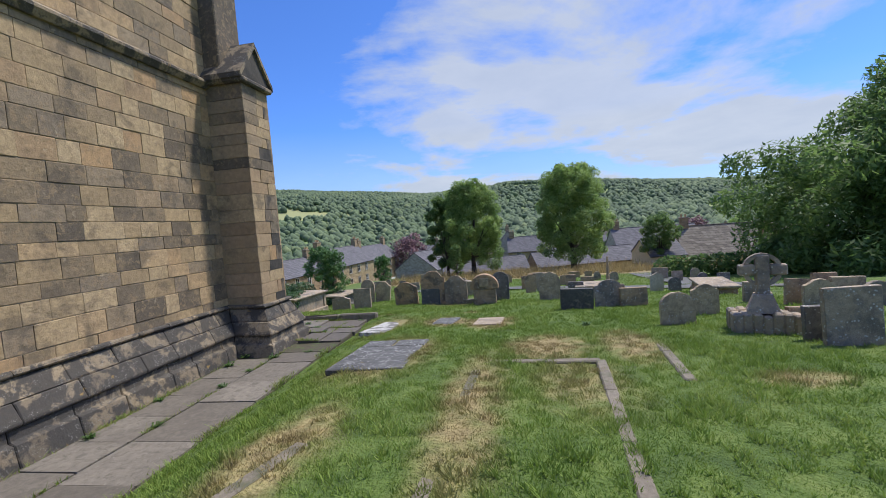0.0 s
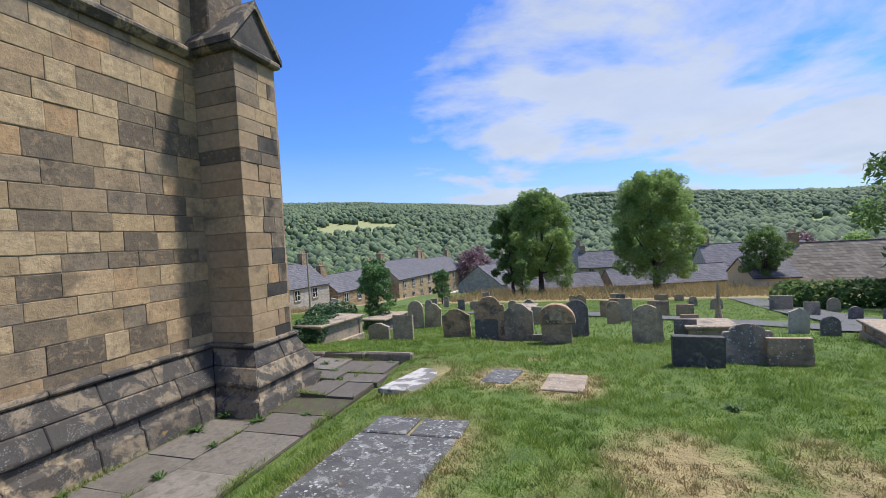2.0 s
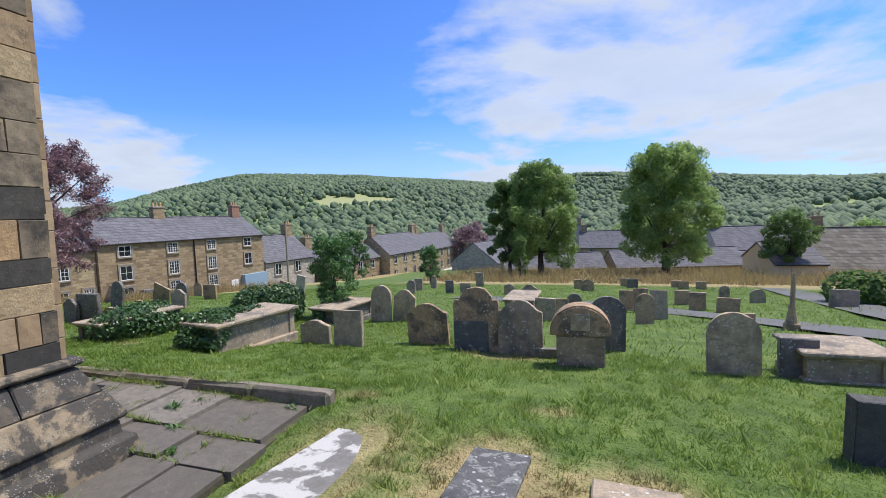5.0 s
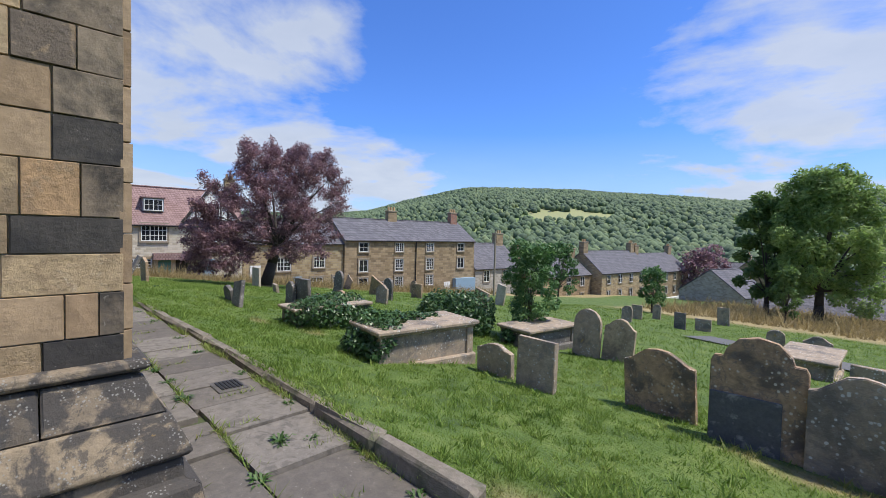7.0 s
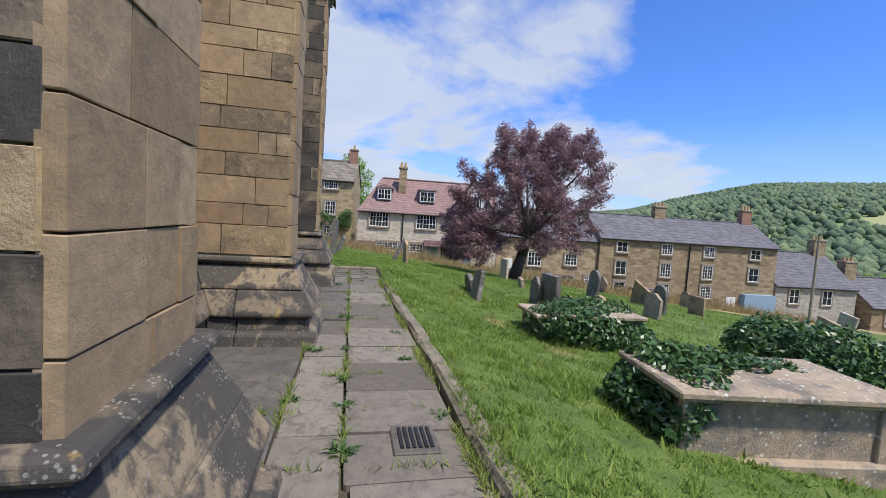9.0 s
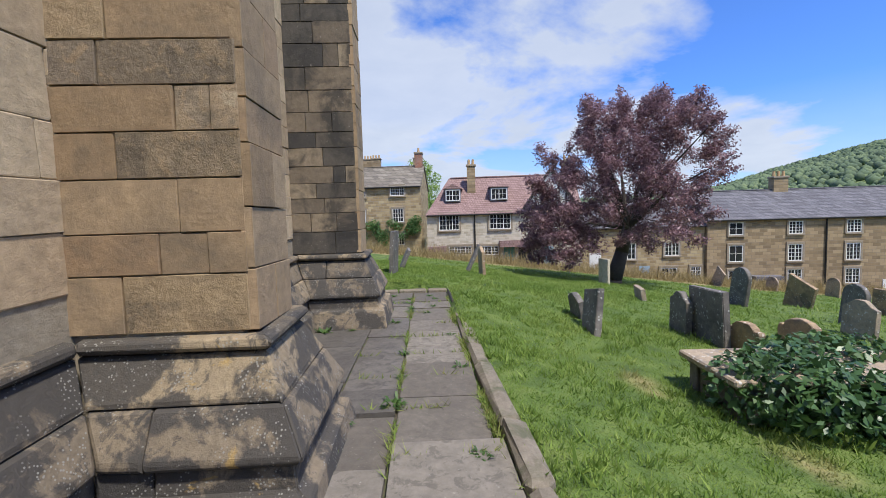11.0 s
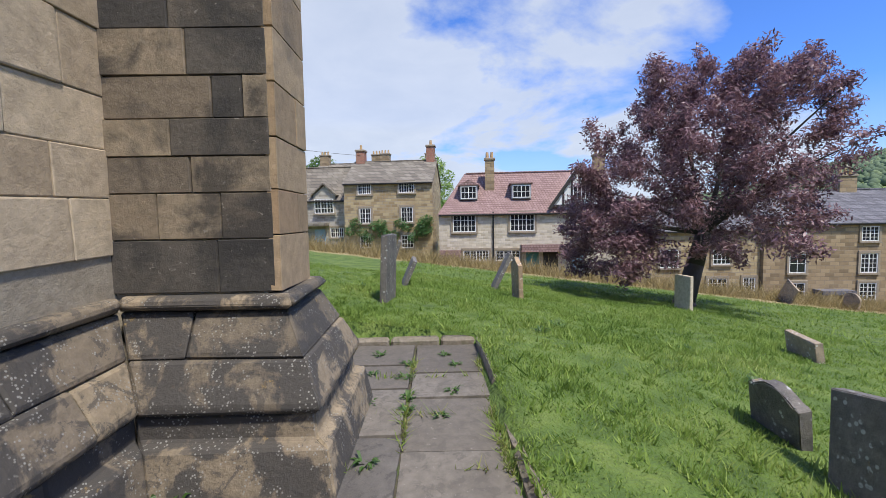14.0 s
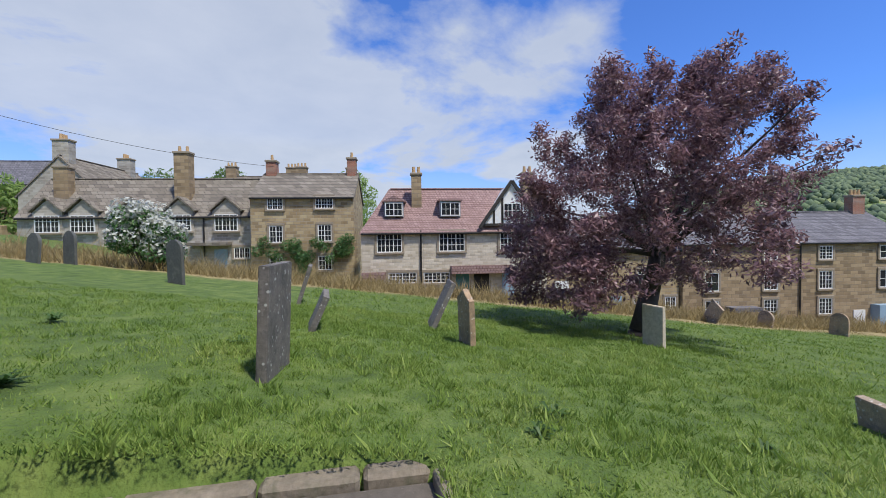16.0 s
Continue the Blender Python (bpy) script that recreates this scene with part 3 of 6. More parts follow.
def variants(material, n, seed, chamfer=.045, rough=.012):
    out = []
    for i in range(n):
        me = unit_block(seed + i, chamfer, rough)
        me.materials.append(material)
        out.append(me)
    return out


ASHLAR_BLOCKS, SOOTY_BLOCKS, BUFF_BLOCKS = variants(ASHLAR, 6, 10, .03, .008), variants(SOOTY, 6, 30, .014, .003), variants(BUFF, 6, 50, .02, .004)
QUOINS, BUFF_QUOINS = variants(ASHLAR, 4, 110, .014, .003), variants(QUOIN_BUFF, 4, 120, .012, .003)
WALL_Y, WALL_X = 7.69, -5.72


def rise(x):
    return -.03 * (x + 5.3) + .075 * sstep(-7, -5.6, x)


def laid(parent, meshes, origin, turn, u0, u1, z0, z1, hmin, hmax, lmin, lmax, depth, seed, tilt=0.0):
    """Lays courses of stones on a wall face. u runs along the face, its front looks along the turned x axis."""
    rng = random.Random(seed)
    base = Matrix.Translation(origin) @ Matrix.Rotation(turn, 4, "Z")
    z = z0
    while z < z1 - .04:
        h = min(rng.uniform(hmin, hmax), z1 - z)
        if z1 - z - h < hmin * .5:
            h = z1 - z
        u = u0
        while u < u1 - .01:
            w = rng.uniform(lmin, lmax)
            if u1 - u - w < lmin * .6:
                w = u1 - u
            ob = new("stone", rng.choice(meshes))
            g = .0035
            ob.parent = parent
            ob.matrix_local = parent.matrix_world.inverted() @ base @ Matrix.Translation((rng.uniform(-.004, .008), u + w / 2, z + h / 2 + tilt * (u + w / 2))) @ Matrix.Rotation(tilt, 4, "X") @ Matrix.Diagonal((depth, w - 2 * g, h - 2 * g, 1))
            u += w
        z += h


def slab_core(name, x0, x1, y0, y1, z0, z1, label):
    ob = part(name, box(bmesh.new(), x0, x1, y0, y1, z0, z1), MORTAR)
    return tagged(ob, label, "wall", kind="structure")


wall_a = slab_core("wall_east", -6.6, WALL_X - .012, -9, 7.95, -.9, 6.6, "tall church wall of weathered golden and blackened ashlar blocks")
wall_b = slab_core("wall_north", -12.9, -5.74, 6.9, WALL_Y - .01, -.9, 5.6, "church wall of clean buff ashlar with thin joints")
slab_core("wall_west", -12.9, -12.2, -9, 6.95, -.9, 5.6, "plain rear wall of the church")
roof = part("church_roof", box(bmesh.new(), -13, -6.61, -9.2, 7.8, 5.602, 5.85), SLATE)
tagged(roof, "flat dark roof closing the church", "roof", kind="structure")
laid(wall_a, ASHLAR_BLOCKS, (WALL_X, 0, 0), 0, 2.9, 7.8, .47, 4.86, .19, .33, .28, .62, .1, 3)
laid(wall_a, ASHLAR_BLOCKS, (WALL_X + .01, 0, 0), 0, 2.9, 7.8, 5.02, 6.6, .2, .32, .3, .65, .1, 4)
laid(wall_b, BUFF_BLOCKS, (0, WALL_Y, 0), radians(90), 5.76, 12.4, .537, 5.58, .25, .36, .45, .95, .1, 5, tilt=.03)


def string_course(y0, y1):
    bm = bmesh.new()
    prof = [(0, -.09), (.05, -.09), (.12, .0), (.12, .04), (0, .13)]
    prism(bm, prof, y0, y1, Matrix.Translation((WALL_X, 0, 4.9)))
    return part("string_course", bm, PLINTH, wall_a, "blackened projecting stone string course")


string_course(-2, 7.8)


def plinth_pieces(parent_of, points, dz, seed):
    """A moulded plinth in three courses that runs round walls and buttresses, mitred at the corners."""
    rng = random.Random(seed)
    courses = [("moulding_stone", [(.0, .46), (.06, .47), (.085, .44), (.08, .41), (.03, .385), (.0, .385)]),
               ("plinth_stone", [(.0, .38), (.045, .38), (.15, .17), (.155, .15), (.0, .15)]),
               ("plinth_stone", [(.0, .146), (.165, .146), (.27, -.06), (.265, -.1), (.235, -.115), (.0, -.115)]),
               ("footing_stone", [(.0, -.12), (.22, -.12), (.235, -.25), (.30, -.27), (.36, -.56), (.0, -.56)])]
    n = len(points)
    for s in range(n - 1):
        p, q = Vector(points[s]), Vector(points[s + 1])
        d = (q - p).normalized()
        nrm = Vector((d.y, -d.x))

        def corner(k):
            if k in (0, n - 1):
                return 0.0
            a = (Vector(points[k]) - Vector(points[k - 1])).normalized()
            b = (Vector(points[k + 1]) - Vector(points[k])).normalized()
            return a.x * b.y - a.y * b.x

        c0, c1 = corner(s), corner(s + 1)
        length = (q - p).length
        for name, prof in courses:
            u = 0.0
            while u < length - .01:
                w = rng.uniform(.45, .95)
                if length - u - w < .35:
                    w = length - u
                bm = bmesh.new()
                rings = []
                for end, uu in ((0, u), (1, u + w)):
                    ring = []
                    for o, z in prof:
                        along = uu
                        if uu < .001:
                            along = uu - (o * c0)
                        elif uu > length - .001:
                            along = uu + (o * c1)
                        else:
                            along = uu + (.004 if end == 0 else -.004)
                        jo = o + (rng.uniform(-.008, .008) if o > .01 else -.12)
                        pt = p + d * along + nrm * jo
                        ring.append(bm.verts.new((pt.x, pt.y, z + dz(pt.x) + rng.uniform(-.005, .005))))
                    rings.append(ring)
                m = len(prof)
                bm.faces.new(rings[0])
                bm.faces.new(rings[1][::-1])
                for i in range(m):
                    bm.faces.new((rings[0][(i + 1) % m], rings[0][i], rings[1][i], rings[1][(i + 1) % m]))
                bmesh.ops.recalc_face_normals(bm, faces=bm.faces)
                es = [e for e in bm.edges if e.calc_length() > .03]
                bmesh.ops.bevel(bm, geom=es, offset=.012, segments=1, affect="EDGES")
                part(name, bm, PLINTH, parent_of(s))
                u += w


def buttress(label, x0, x1, y0, y1, meshes, edge, seed, dz, cap=True):
    front = y1
    y1 -= .035
    root = empty("buttress", Matrix.Translation(((x0 + x1) / 2, (y0 + y1) / 2, -.4)), label, "buttress", "church buttresses", "structure")
    part("core", box(bmesh.new(), x0 + .02, x1 - .022, y0 + .02, y1 - .05, -.5, 4.84 + dz), MORTAR, root).matrix_parent_inverse = root.matrix_world.inverted()
    rng = random.Random(seed)
    z = .47 + dz
    inv = root.matrix_world.inverted()

    def stone(mesh, a0, a1, b0, b1, z0, z1):
        ob = new("stone", mesh)
        ob.parent = root
        g, j = .003, rng.uniform(-.004, .004)
        ob.matrix_local = inv @ Matrix.Translation((a1 + j, (b0 + b1) / 2, (z0 + z1) / 2)) @ Matrix.Diagonal((a1 - a0, b1 - b0 - 2 * g, z1 - z0 - 2 * g, 1))

    k = 0
    while z < 4.84 + dz:
        h = rng.uniform(.2, .31)
        if 4.86 + dz - z - h < .15:
            h = 4.86 + dz - z
        cut = y0 + (y1 - y0) * rng.uniform(.3, .7)
        if k % 3 == 1:
            cut2 = cut + (y1 - cut) * .55
            spans = [(y0, cut), (cut, cut2), (cut2, y1)]
        else:
            spans = [(y0, cut), (cut, y1)]
        for b0, b1 in spans:
            if b1 == y1 and k % 2:
                mid = x0 + (x1 - x0) * rng.uniform(.35, .6)
                stone(rng.choice(meshes), x0, mid - .004, b0, b1, z, z + h)
                stone(rng.choice(edge), mid, x1, b0, b1, z, z + h)
            else:
                stone(rng.choice(edge if b1 == y1 else meshes), x0, x1, b0, b1, z, z + h)
        z += h
        k += 1
    laid(root, BUFF_QUOINS, (0, front, 0), radians(90), -x1 + .001, -x0, .47 + dz, 4.86 + dz, .22, .33, .25, .5, .06, seed)
    if cap:
        def piece(name, bm, m):
            o = part(name, bm, m, root)
            o.matrix_parent_inverse = inv
        piece("cap_moulding", box(bmesh.new(), x0, x1 + .1, y0 - .1, y1 + .1, 4.862 + dz, 4.97 + dz, .03), PLINTH)
        ym = (y0 + y1) / 2
        bm = bmesh.new()
        prism(bm, [(y0 - .06, 4.975), (y1 + .06, 4.975), (ym, 5.62)], -x1 - .05, -x0 + .35, Matrix.Translation((0, 0, dz)) @ Matrix.Rotation(radians(90), 4, "Z") @ Matrix.Diagonal((1, 1, 1, 1)))
        piece("gablet", bm, SOOTY)
        bm = bmesh.new()
        for sgn, ye in ((-1, y0 - .13), (1, y1 + .13)):
            v = [(ye, 4.93), (ye + .0, 5.03), (ym, 5.76), (ym, 5.64)]
            prism(bm, v, -x1 - .1, -x0 + .3, Matrix.Translation((0, 0, dz)) @ Matrix.Rotation(radians(90), 4, "Z"))
        piece("coping", bm, PLINTH)
        bm = bmesh.new()
        box(bm, x0 - .1, x1 - .42, y0 + .02, y1 - .1, 4.972 + dz, 7.2, .02)
        piece("upper_shaft", bm, ASHLAR if dz < .05 else SOOTY)
    return root


b_east = buttress("corner church buttress of blackened stone with gabled cap", -5.75, -4.95, 7.76, 8.65, BUFF_QUOINS[:2] + QUOINS, SOOTY_BLOCKS[:4] + QUOINS, 21, 0.0)
b_mid = buttress("stepped church buttress of clean buff ashlar with thin joints", -9.15, -8.6, 7.6, 8.63, BUFF_QUOINS + QUOINS[:1], BUFF_QUOINS + QUOINS, 22, rise(-8.9))
b_west = buttress("stepped church buttress of soot-blackened ashlar", -12.9, -12.35, 7.6, 8.62, SOOTY_BLOCKS, SOOTY_BLOCKS, 23, rise(-12.6))
LINE = [(WALL_X, 1.5), (WALL_X, 7.76), (-4.95, 7.76), (-4.95, 8.65), (-5.75, 8.65), (-5.75, WALL_Y), (-8.6, WALL_Y), (-8.6, 8.63), (-9.15, 8.63), (-9.15, WALL_Y), (-12.35, WALL_Y), (-12.35, 8.62), (-12.9, 8.62), (-12.9, 6.2)]
plinth_pieces(lambda s: wall_a if s < 5 else wall_b, LINE, rise, 9)


# ---- paths ----
FLAGS, FLAGS_DARK = variants(FLAG, 5, 70, .02, .006), variants(FLAG_DARK, 4, 90, .02, .006)
paving = part("pavement", box(bmesh.new(), -14.56, -3.6, 7.6, 9.9, -.62, -.4), SOIL)
part("joint_soil", box(bmesh.new(), -14.55, -5.2, 7.7, 9.9, -.42, -.325), SOIL, paving)
tagged(paving, "worn sandstone flags with weeds in the joints", "pavement", kind="structure")
side_path = part("pavement", box(bmesh.new(), -5.6, -3.65, 0, 7.6, -.62, -.44), SOIL)
tagged(side_path, "narrow flagged path along the church wall", "pavement", kind="structure")


def flag(parent, meshes, x0, x1, y0, y1, z, rng):
    ob = new("flagstone", rng.choice(meshes))
    ob.parent = parent
    g = rng.uniform(.006, .016)
    tilt = Euler((rng.gauss(0, .006), rng.gauss(0, .006) - radians(90), 0)).to_matrix().to_4x4()
    ob.matrix_local = Matrix.Translation(((x0 + x1) / 2, (y0 + y1) / 2, z + rng.uniform(-.008, .008))) @ tilt @ Matrix.Diagonal((.09, y1 - y0 - g, x1 - x0 - g, 1))


def lane(parent, meshes, x0, x1, y0, y1, lmin, lmax, zf, seed, along="x"):
    rng = random.Random(seed)
    a, b = (x0, x1) if along == "x" else (y0, y1)
    while a < b - .01:
        w = rng.uniform(lmin, lmax)
        if b - a - w < lmin * .6:
            w = b - a
        r = (a, a + w, y0, y1) if along == "x" else (x0, x1, a, a + w)
        flag(parent, meshes, *r, zf((r[0] + r[1]) / 2), rng)
        a += w


lane(paving, FLAGS_DARK, -12.1, -9.45, 8.0, 8.75, .8, 1.2, path_z, 1)
lane(paving, FLAGS_DARK, -12.6, -9.45, 8.76, 9.25, .6, 1.0, path_z, 2)
lane(paving, FLAGS_DARK, -8.3, -6.0, 8.0, 8.85, .7, 1.1, path_z, 3)
lane(paving, FLAGS, -9.4, -5.8, 8.86, 9.25, .6, .9, path_z, 4)
lane(paving, FLAGS, -14.55, -9.0, 9.26, 9.92, .5, .85, path_z, 15)
lane(paving, FLAGS, -9.0, -6.0, 9.26, 9.98, .5, .85, path_z, 5)
lane(paving, FLAGS, -14.55, -12.62, 8.62, 9.24, .4, .7, path_z, 6)
lane(paving, FLAGS, -14.55, -13.0, 7.5, 8.6, .5, .7, path_z, 16)
lane(paving, FLAGS, -6.0, -3.65, 9.3, 10.04, .5, .9, path_z, 7)
lane(paving, FLAGS, -5.7, -3.55, 8.85, 9.28, .5, .8, path_z, 8)
lane(paving, FLAGS, -4.55, -3.6, 8.2, 8.84, .4, .55, path_z, 9)
lane(side_path, FLAGS, -4.55, -3.66, .5, 8.18, .7, 1.2, lambda x: -.41, 10, "y")
lane(side_path, FLAGS, -5.3, -4.57, .5, 7.3, .6, 1.0, lambda x: -.415, 11, "y")


def kerbs():
    root = empty("kerb", Matrix.Identity(4), "low mossy stone kerb edging the flagged path", "kerb", kind="structure")
    rng = random.Random(12)
    x = -3.42
    while x > -14.45:
        w = rng.uniform(.7, 1.3)
        if x - w < -14.15:
            w = x + 14.56
        bm = bmesh.new()
        box(bm, -w / 2 + .006, w / 2 - .006, -.08, .08, -.3, rng.uniform(-.012, .016), .035)
        for v in bm.verts:
            v.co += Vector((0, rng.uniform(-.018, .018), rng.uniform(-.016, .016)))
        xm = x - w / 2
        zt = -.205 - .03 * sstep(-7, -11.5, xm) + .05 * sstep(-12.5, -14, xm)
        o = part("kerb_stone", bm, KERB, root)
        o.matrix_world = Matrix.Translation((xm, float(kerb_y(xm)), zt)) @ Matrix.Rotation(.015, 4, "Z")
        x -= w
    for y0, y1 in ((7.5, 8.28), (8.3, 8.95), (8.97, 9.5), (9.52, 9.9)):
        bm = box(bmesh.new(), -14.72, -14.56, y0, y1, -.5, -.22, .025)
        part("kerb_stone", bm, KERB, root)


kerbs()
drain = empty("drain_cover", Matrix.Translation((-6.4, 9.68, -.28)), "small square iron drain grate set in the path", "drain cover")
part("frame", box(bmesh.new(), -.17, .17, -.14, .14, -.03, .012, .006), FLAG_DARK, drain)
for i in range(6):
    part("bar", box(bmesh.new(), -.12, .12, -.095 + i * .036, -.075 + i * .036, .013, .022), IRON, drain)
lower_path = part("road", bmesh.new(), TARMAC)
bm = bmesh.new()
pts = [(-6, 24.5), (0, 22.2), (3.0, 19.6), (6, 15.6), (9, 13.2), (16, 11)]
rows = []
for i, (x, y) in enumerate(pts):
    q = Vector(pts[min(i + 1, len(pts) - 1)]) - Vector(pts[max(i - 1, 0)])
    nx, ny = -q.y / q.length * .7, q.x / q.length * .7
    rows.append([bm.verts.new((x + s * nx, y + s * ny, float(terrain(x + s * nx, y + s * ny)) + .05)) for s in (-1, 1)])
for a, b in zip(rows, rows[1:]):
    bm.faces.new((a[0], a[1], b[1], b[0]))
bmesh.ops.subdivide_edges(bm, edges=bm.edges, cuts=2)
bmesh.ops.recalc_face_normals(bm, faces=bm.faces)
bm.to_mesh(lower_path.data)
bm.free()
tagged(lower_path, "narrow grey tarmac path crossing the lower churchyard", "path", kind="structure")
bm = bmesh.new()
rows = [[bm.verts.new((7 + s * .8 + (y - 17) * .12, y, float(terrain(7 + s * .8 + (y - 17) * .12, y)) + .055)) for s in (-1, 1)] for y in (14.7, 18, 22, 27, 33)]
for a, b in zip(rows, rows[1:]):
    bm.faces.new((a[0], b[0], b[1], a[1]))
bmesh.ops.recalc_face_normals(bm, faces=bm.faces)
tagged(part("road", bm, TARMAC), "grey tarmac path running down the hill", "path", kind="structure")


# ---- graves ----
def outline(shape, w, h):
    a = w / 2
    if shape == "flat":
        return [(-a, -.25), (a, -.25), (a, h * .985), (-a, h)]
    if shape == "point":
        return [(-a, -.25), (a, -.25), (a, h * .82), (a * .55, h * .9), (0, h), (-a * .55, h * .9), (-a, h * .82)]
    if shape == "round":
        r = min(a, h * .4)
        return [(-a, -.25), (a, -.25)] + [(a * math.cos(t), h - r + r * math.sin(t)) for t in np.linspace(0, math.pi, 13)]
    if shape == "ogee":
        s = h * .78
        left = [(-a, s), (-a * .86, s + .02), (-a * .78, s + (h - s) * .18), (-a * .55, s + (h - s) * .55), (-a * .3, s + (h - s) * .9), (0, h)]
        return [(-a, -.25), (a, -.25)] + [(-x, z) for x, z in left] + left[-2::-1]
    s = h * .8
    left = [(-a, s * .93), (-a * .92, s), (-a * .72, s), (-a * .66, s + (h - s) * .35), (-a * .4, s + (h - s) * .85), (0, h)]
    return [(-a, -.25), (a, -.25)] + [(-x, z) for x, z in left] + left[-2::-1]


WORDS = {"G": "grey", "B": "brown", "T": "tan", "L": "lichen-spotted", "S": "dark slate", "M": "black moss-covered", "P": "pale cream", "K": "soot-black"}
FORM = {"flat": "flat-topped", "round": "round-topped", "ogee": "shaped-top", "arch": "arch-topped", "point": "pointed"}
count = [0]


def headstone(shape, tone, x, y, w, h, turn=0.0, lean=0.0, side=0.0, thick=.09):
    count[0] += 1
    rng = random.Random(count[0] * 7)
    bm = bmesh.new()
    prism(bm, outline(shape, w, h), -thick / 2, thick / 2)
    es = [e for e in bm.edges if abs(e.verts[0].co.y - e.verts[1].co.y) < .001]
    bmesh.ops.bevel(bm, geom=es, offset=.008, segments=2, affect="EDGES")
    for v in bm.verts:
        v.co += Vector((rng.uniform(-.004, .004), rng.uniform(-.003, .003), rng.uniform(-.005, .005) if v.co.z > 0 else 0))
    how = " leaning" if abs(lean) + abs(side) > 9 else ""
    ob = part("headstone", bm, GRAVE[tone])
    ob.matrix_world = Matrix.Translation((x, y + .05, hz(x, y))) @ Euler((radians(lean + rng.gauss(0, 1.5)), radians(side + rng.gauss(0, 1.2)), radians(turn + rng.gauss(0, 2)))).to_matrix().to_4x4()
    return tagged(ob, f"{WORDS[tone]}{how} {FORM[shape]} headstone standing in grass", "headstone", "churchyard headstones")


headstone("ogee", "G", -5.54, 12.91, .61, .42)
headstone("flat", "G", -4.77, 12.75, .55, .64)
headstone("round", "G", -5.77, 16.08, .55, .92)
headstone("ogee", "T", -5.2, 16.2, .58, .82, side=3)
headstone("ogee", "L", -3.46, 13.25, .76, .76)
tall = headstone("arch", "L", -2.55, 13.05, .76, 1.06)
part("slate_panel", box(bmesh.new(), -.37, .2, -.085, -.052, -.05, .5, .006), GRAVE["D"], tall, "dark slate inscription panel")
headstone("ogee", "G", -1.83, 13.0, .7, .88, turn=-3)
headstone("flat", "S", -1.38, 12.95, .26, .13)
headstone("round", "S", -.5, 13.64, .56, .92)
headstone("flat", "G", -1.79, 17.35, .5, .61)
headstone("round", "S", -1.09, 20.45, .45, .55)
headstone("flat", "B", -1.45, 19.65, .42, .42)
headstone("ogee", "G", -2.78, 22.84, .6, .7)
headstone("round", "G", -4.04, 25.92, .5, .52)
headstone("round", "T", .95, 12.5, .6, .82)
headstone("flat", "S", 1.69, 12.62, .42, .5)
headstone("flat", "M", 1.35, 10.12, .72, .5, thick=.14)
headstone("arch", "G", 2.2, 10.63, .7, .62, thick=.12)
headstone("flat", "B", 2.7, 10.49, .6, .42)
headstone("round", "B", .59, 17.67, .42, .74)
headstone("flat", "G", 1.09, 18.8, .42, .78)
headstone("flat", "B", 2.58, 23.44, .5, .52)
headstone("round", "G", 5.36, 24.81, .5, .5)
headstone("flat", "B", 3.36, 21.15, .6, .46)
headstone("point", "P", 4.57, 14.96, .4, .58)
headstone("round", "S", 4.9, 14.3, .36, .42)
headstone("flat", "G", 7.37, 23.59, .8, .62)
headstone("flat", "B", 3.06, 18.96, .55, .2)
headstone("round", "T", 2.61, 7.52, .54, .56)
headstone("ogee", "T", 3.58, 8.89, .5, .56)
headstone("flat", "G", 4.0, 5.81, .62, .7, side=-4)
headstone("flat", "S", 3.9, 6.19, .42, .43, side=-5)
headstone("flat", "B", 4.1, 6.85, .5, .33)
headstone("flat", "B", 5.51, 9.43, .48, .52)
headstone("ogee", "T", 5.65, 9.04, .58, .53)
headstone("flat", "T", 6.3, 9.35, .6, .53)
headstone("flat", "G", 5.06, 10.03, .5, .46)
headstone("flat", "B", 6.1, 9.6, .45, .6)
headstone("ogee", "G", 6.55, 8.94, .55, .45)
headstone("flat", "G", 7.14, 20.51, .45, .5)
headstone("round", "G", 8.62, 22.45, .42, .55)
headstone("round", "S", 7.38, 18.51, .35, .42)
headstone("flat", "S", 7.61, 17.26, .42, .4)
headstone("ogee", "S", -12.73, 11.75, .42, .36, lean=10, side=6)
headstone("flat", "S", -11.97, 11.65, .5, .56, lean=-6, side=-9)
headstone("ogee", "S", -12.2, 13.02, .42, .58)
headstone("flat", "S", -11.75, 13.15, .66, .72)
headstone("arch", "B", -11.3, 13.3, .5, .42)
headstone("arch", "B", -11.1, 13.8, .6, .55)
headstone("round", "S", -15.68, 16.46, .5, .92, side=11)
headstone("flat", "B", -17.36, 19.37, .8, .85, side=24, lean=8)
headstone("ogee", "G", -12.9, 16.4, .55, .6)
headstone("flat", "B", -17.0, 21.5, .7, .7)
headstone("flat", "S", -16.15, 8.72, .72, .95, turn=-7, lean=-2)
headstone("flat", "S", -19.0, 8.75, .7, .55, turn=6, lean=-24)
headstone("flat", "S", -22.5, 8.1, .7, .9, turn=4, lean=-16)
headstone("flat", "S", -20.27, 10.81, .62, .92, turn=-2, lean=-26)
headstone("point", "B", -18.45, 11.05, .55, .82, turn=2, lean=3)
headstone("flat", "P", -19.5, 15.02, .46, .82, turn=14)
headstone("round", "K", -24.9, 4.65, .56, 1.18, turn=60)
headstone("round", "K", -28.9, -.11, .62, 1.15, turn=62)
headstone("round", "K", -28.2, -.75, .66, .95, turn=62)
headstone("round", "B", -27.5, 30.4, .8, 1.0)
headstone("flat", "G", -29.6, 25.6, .8, 1.1, side=32)
headstone("round", "G", -30.0, 29.2, .8, .8, side=14)
headstone("flat", "G", -14.95, 13.86, .64, .28, turn=-14, lean=10)
headstone("round", "G", -8.89, 25.81, .42, .65)
headstone("flat", "G", -9.1, 27.41, .45, .65)
headstone("round", "G", -8.9, 29.27, .35, .7)
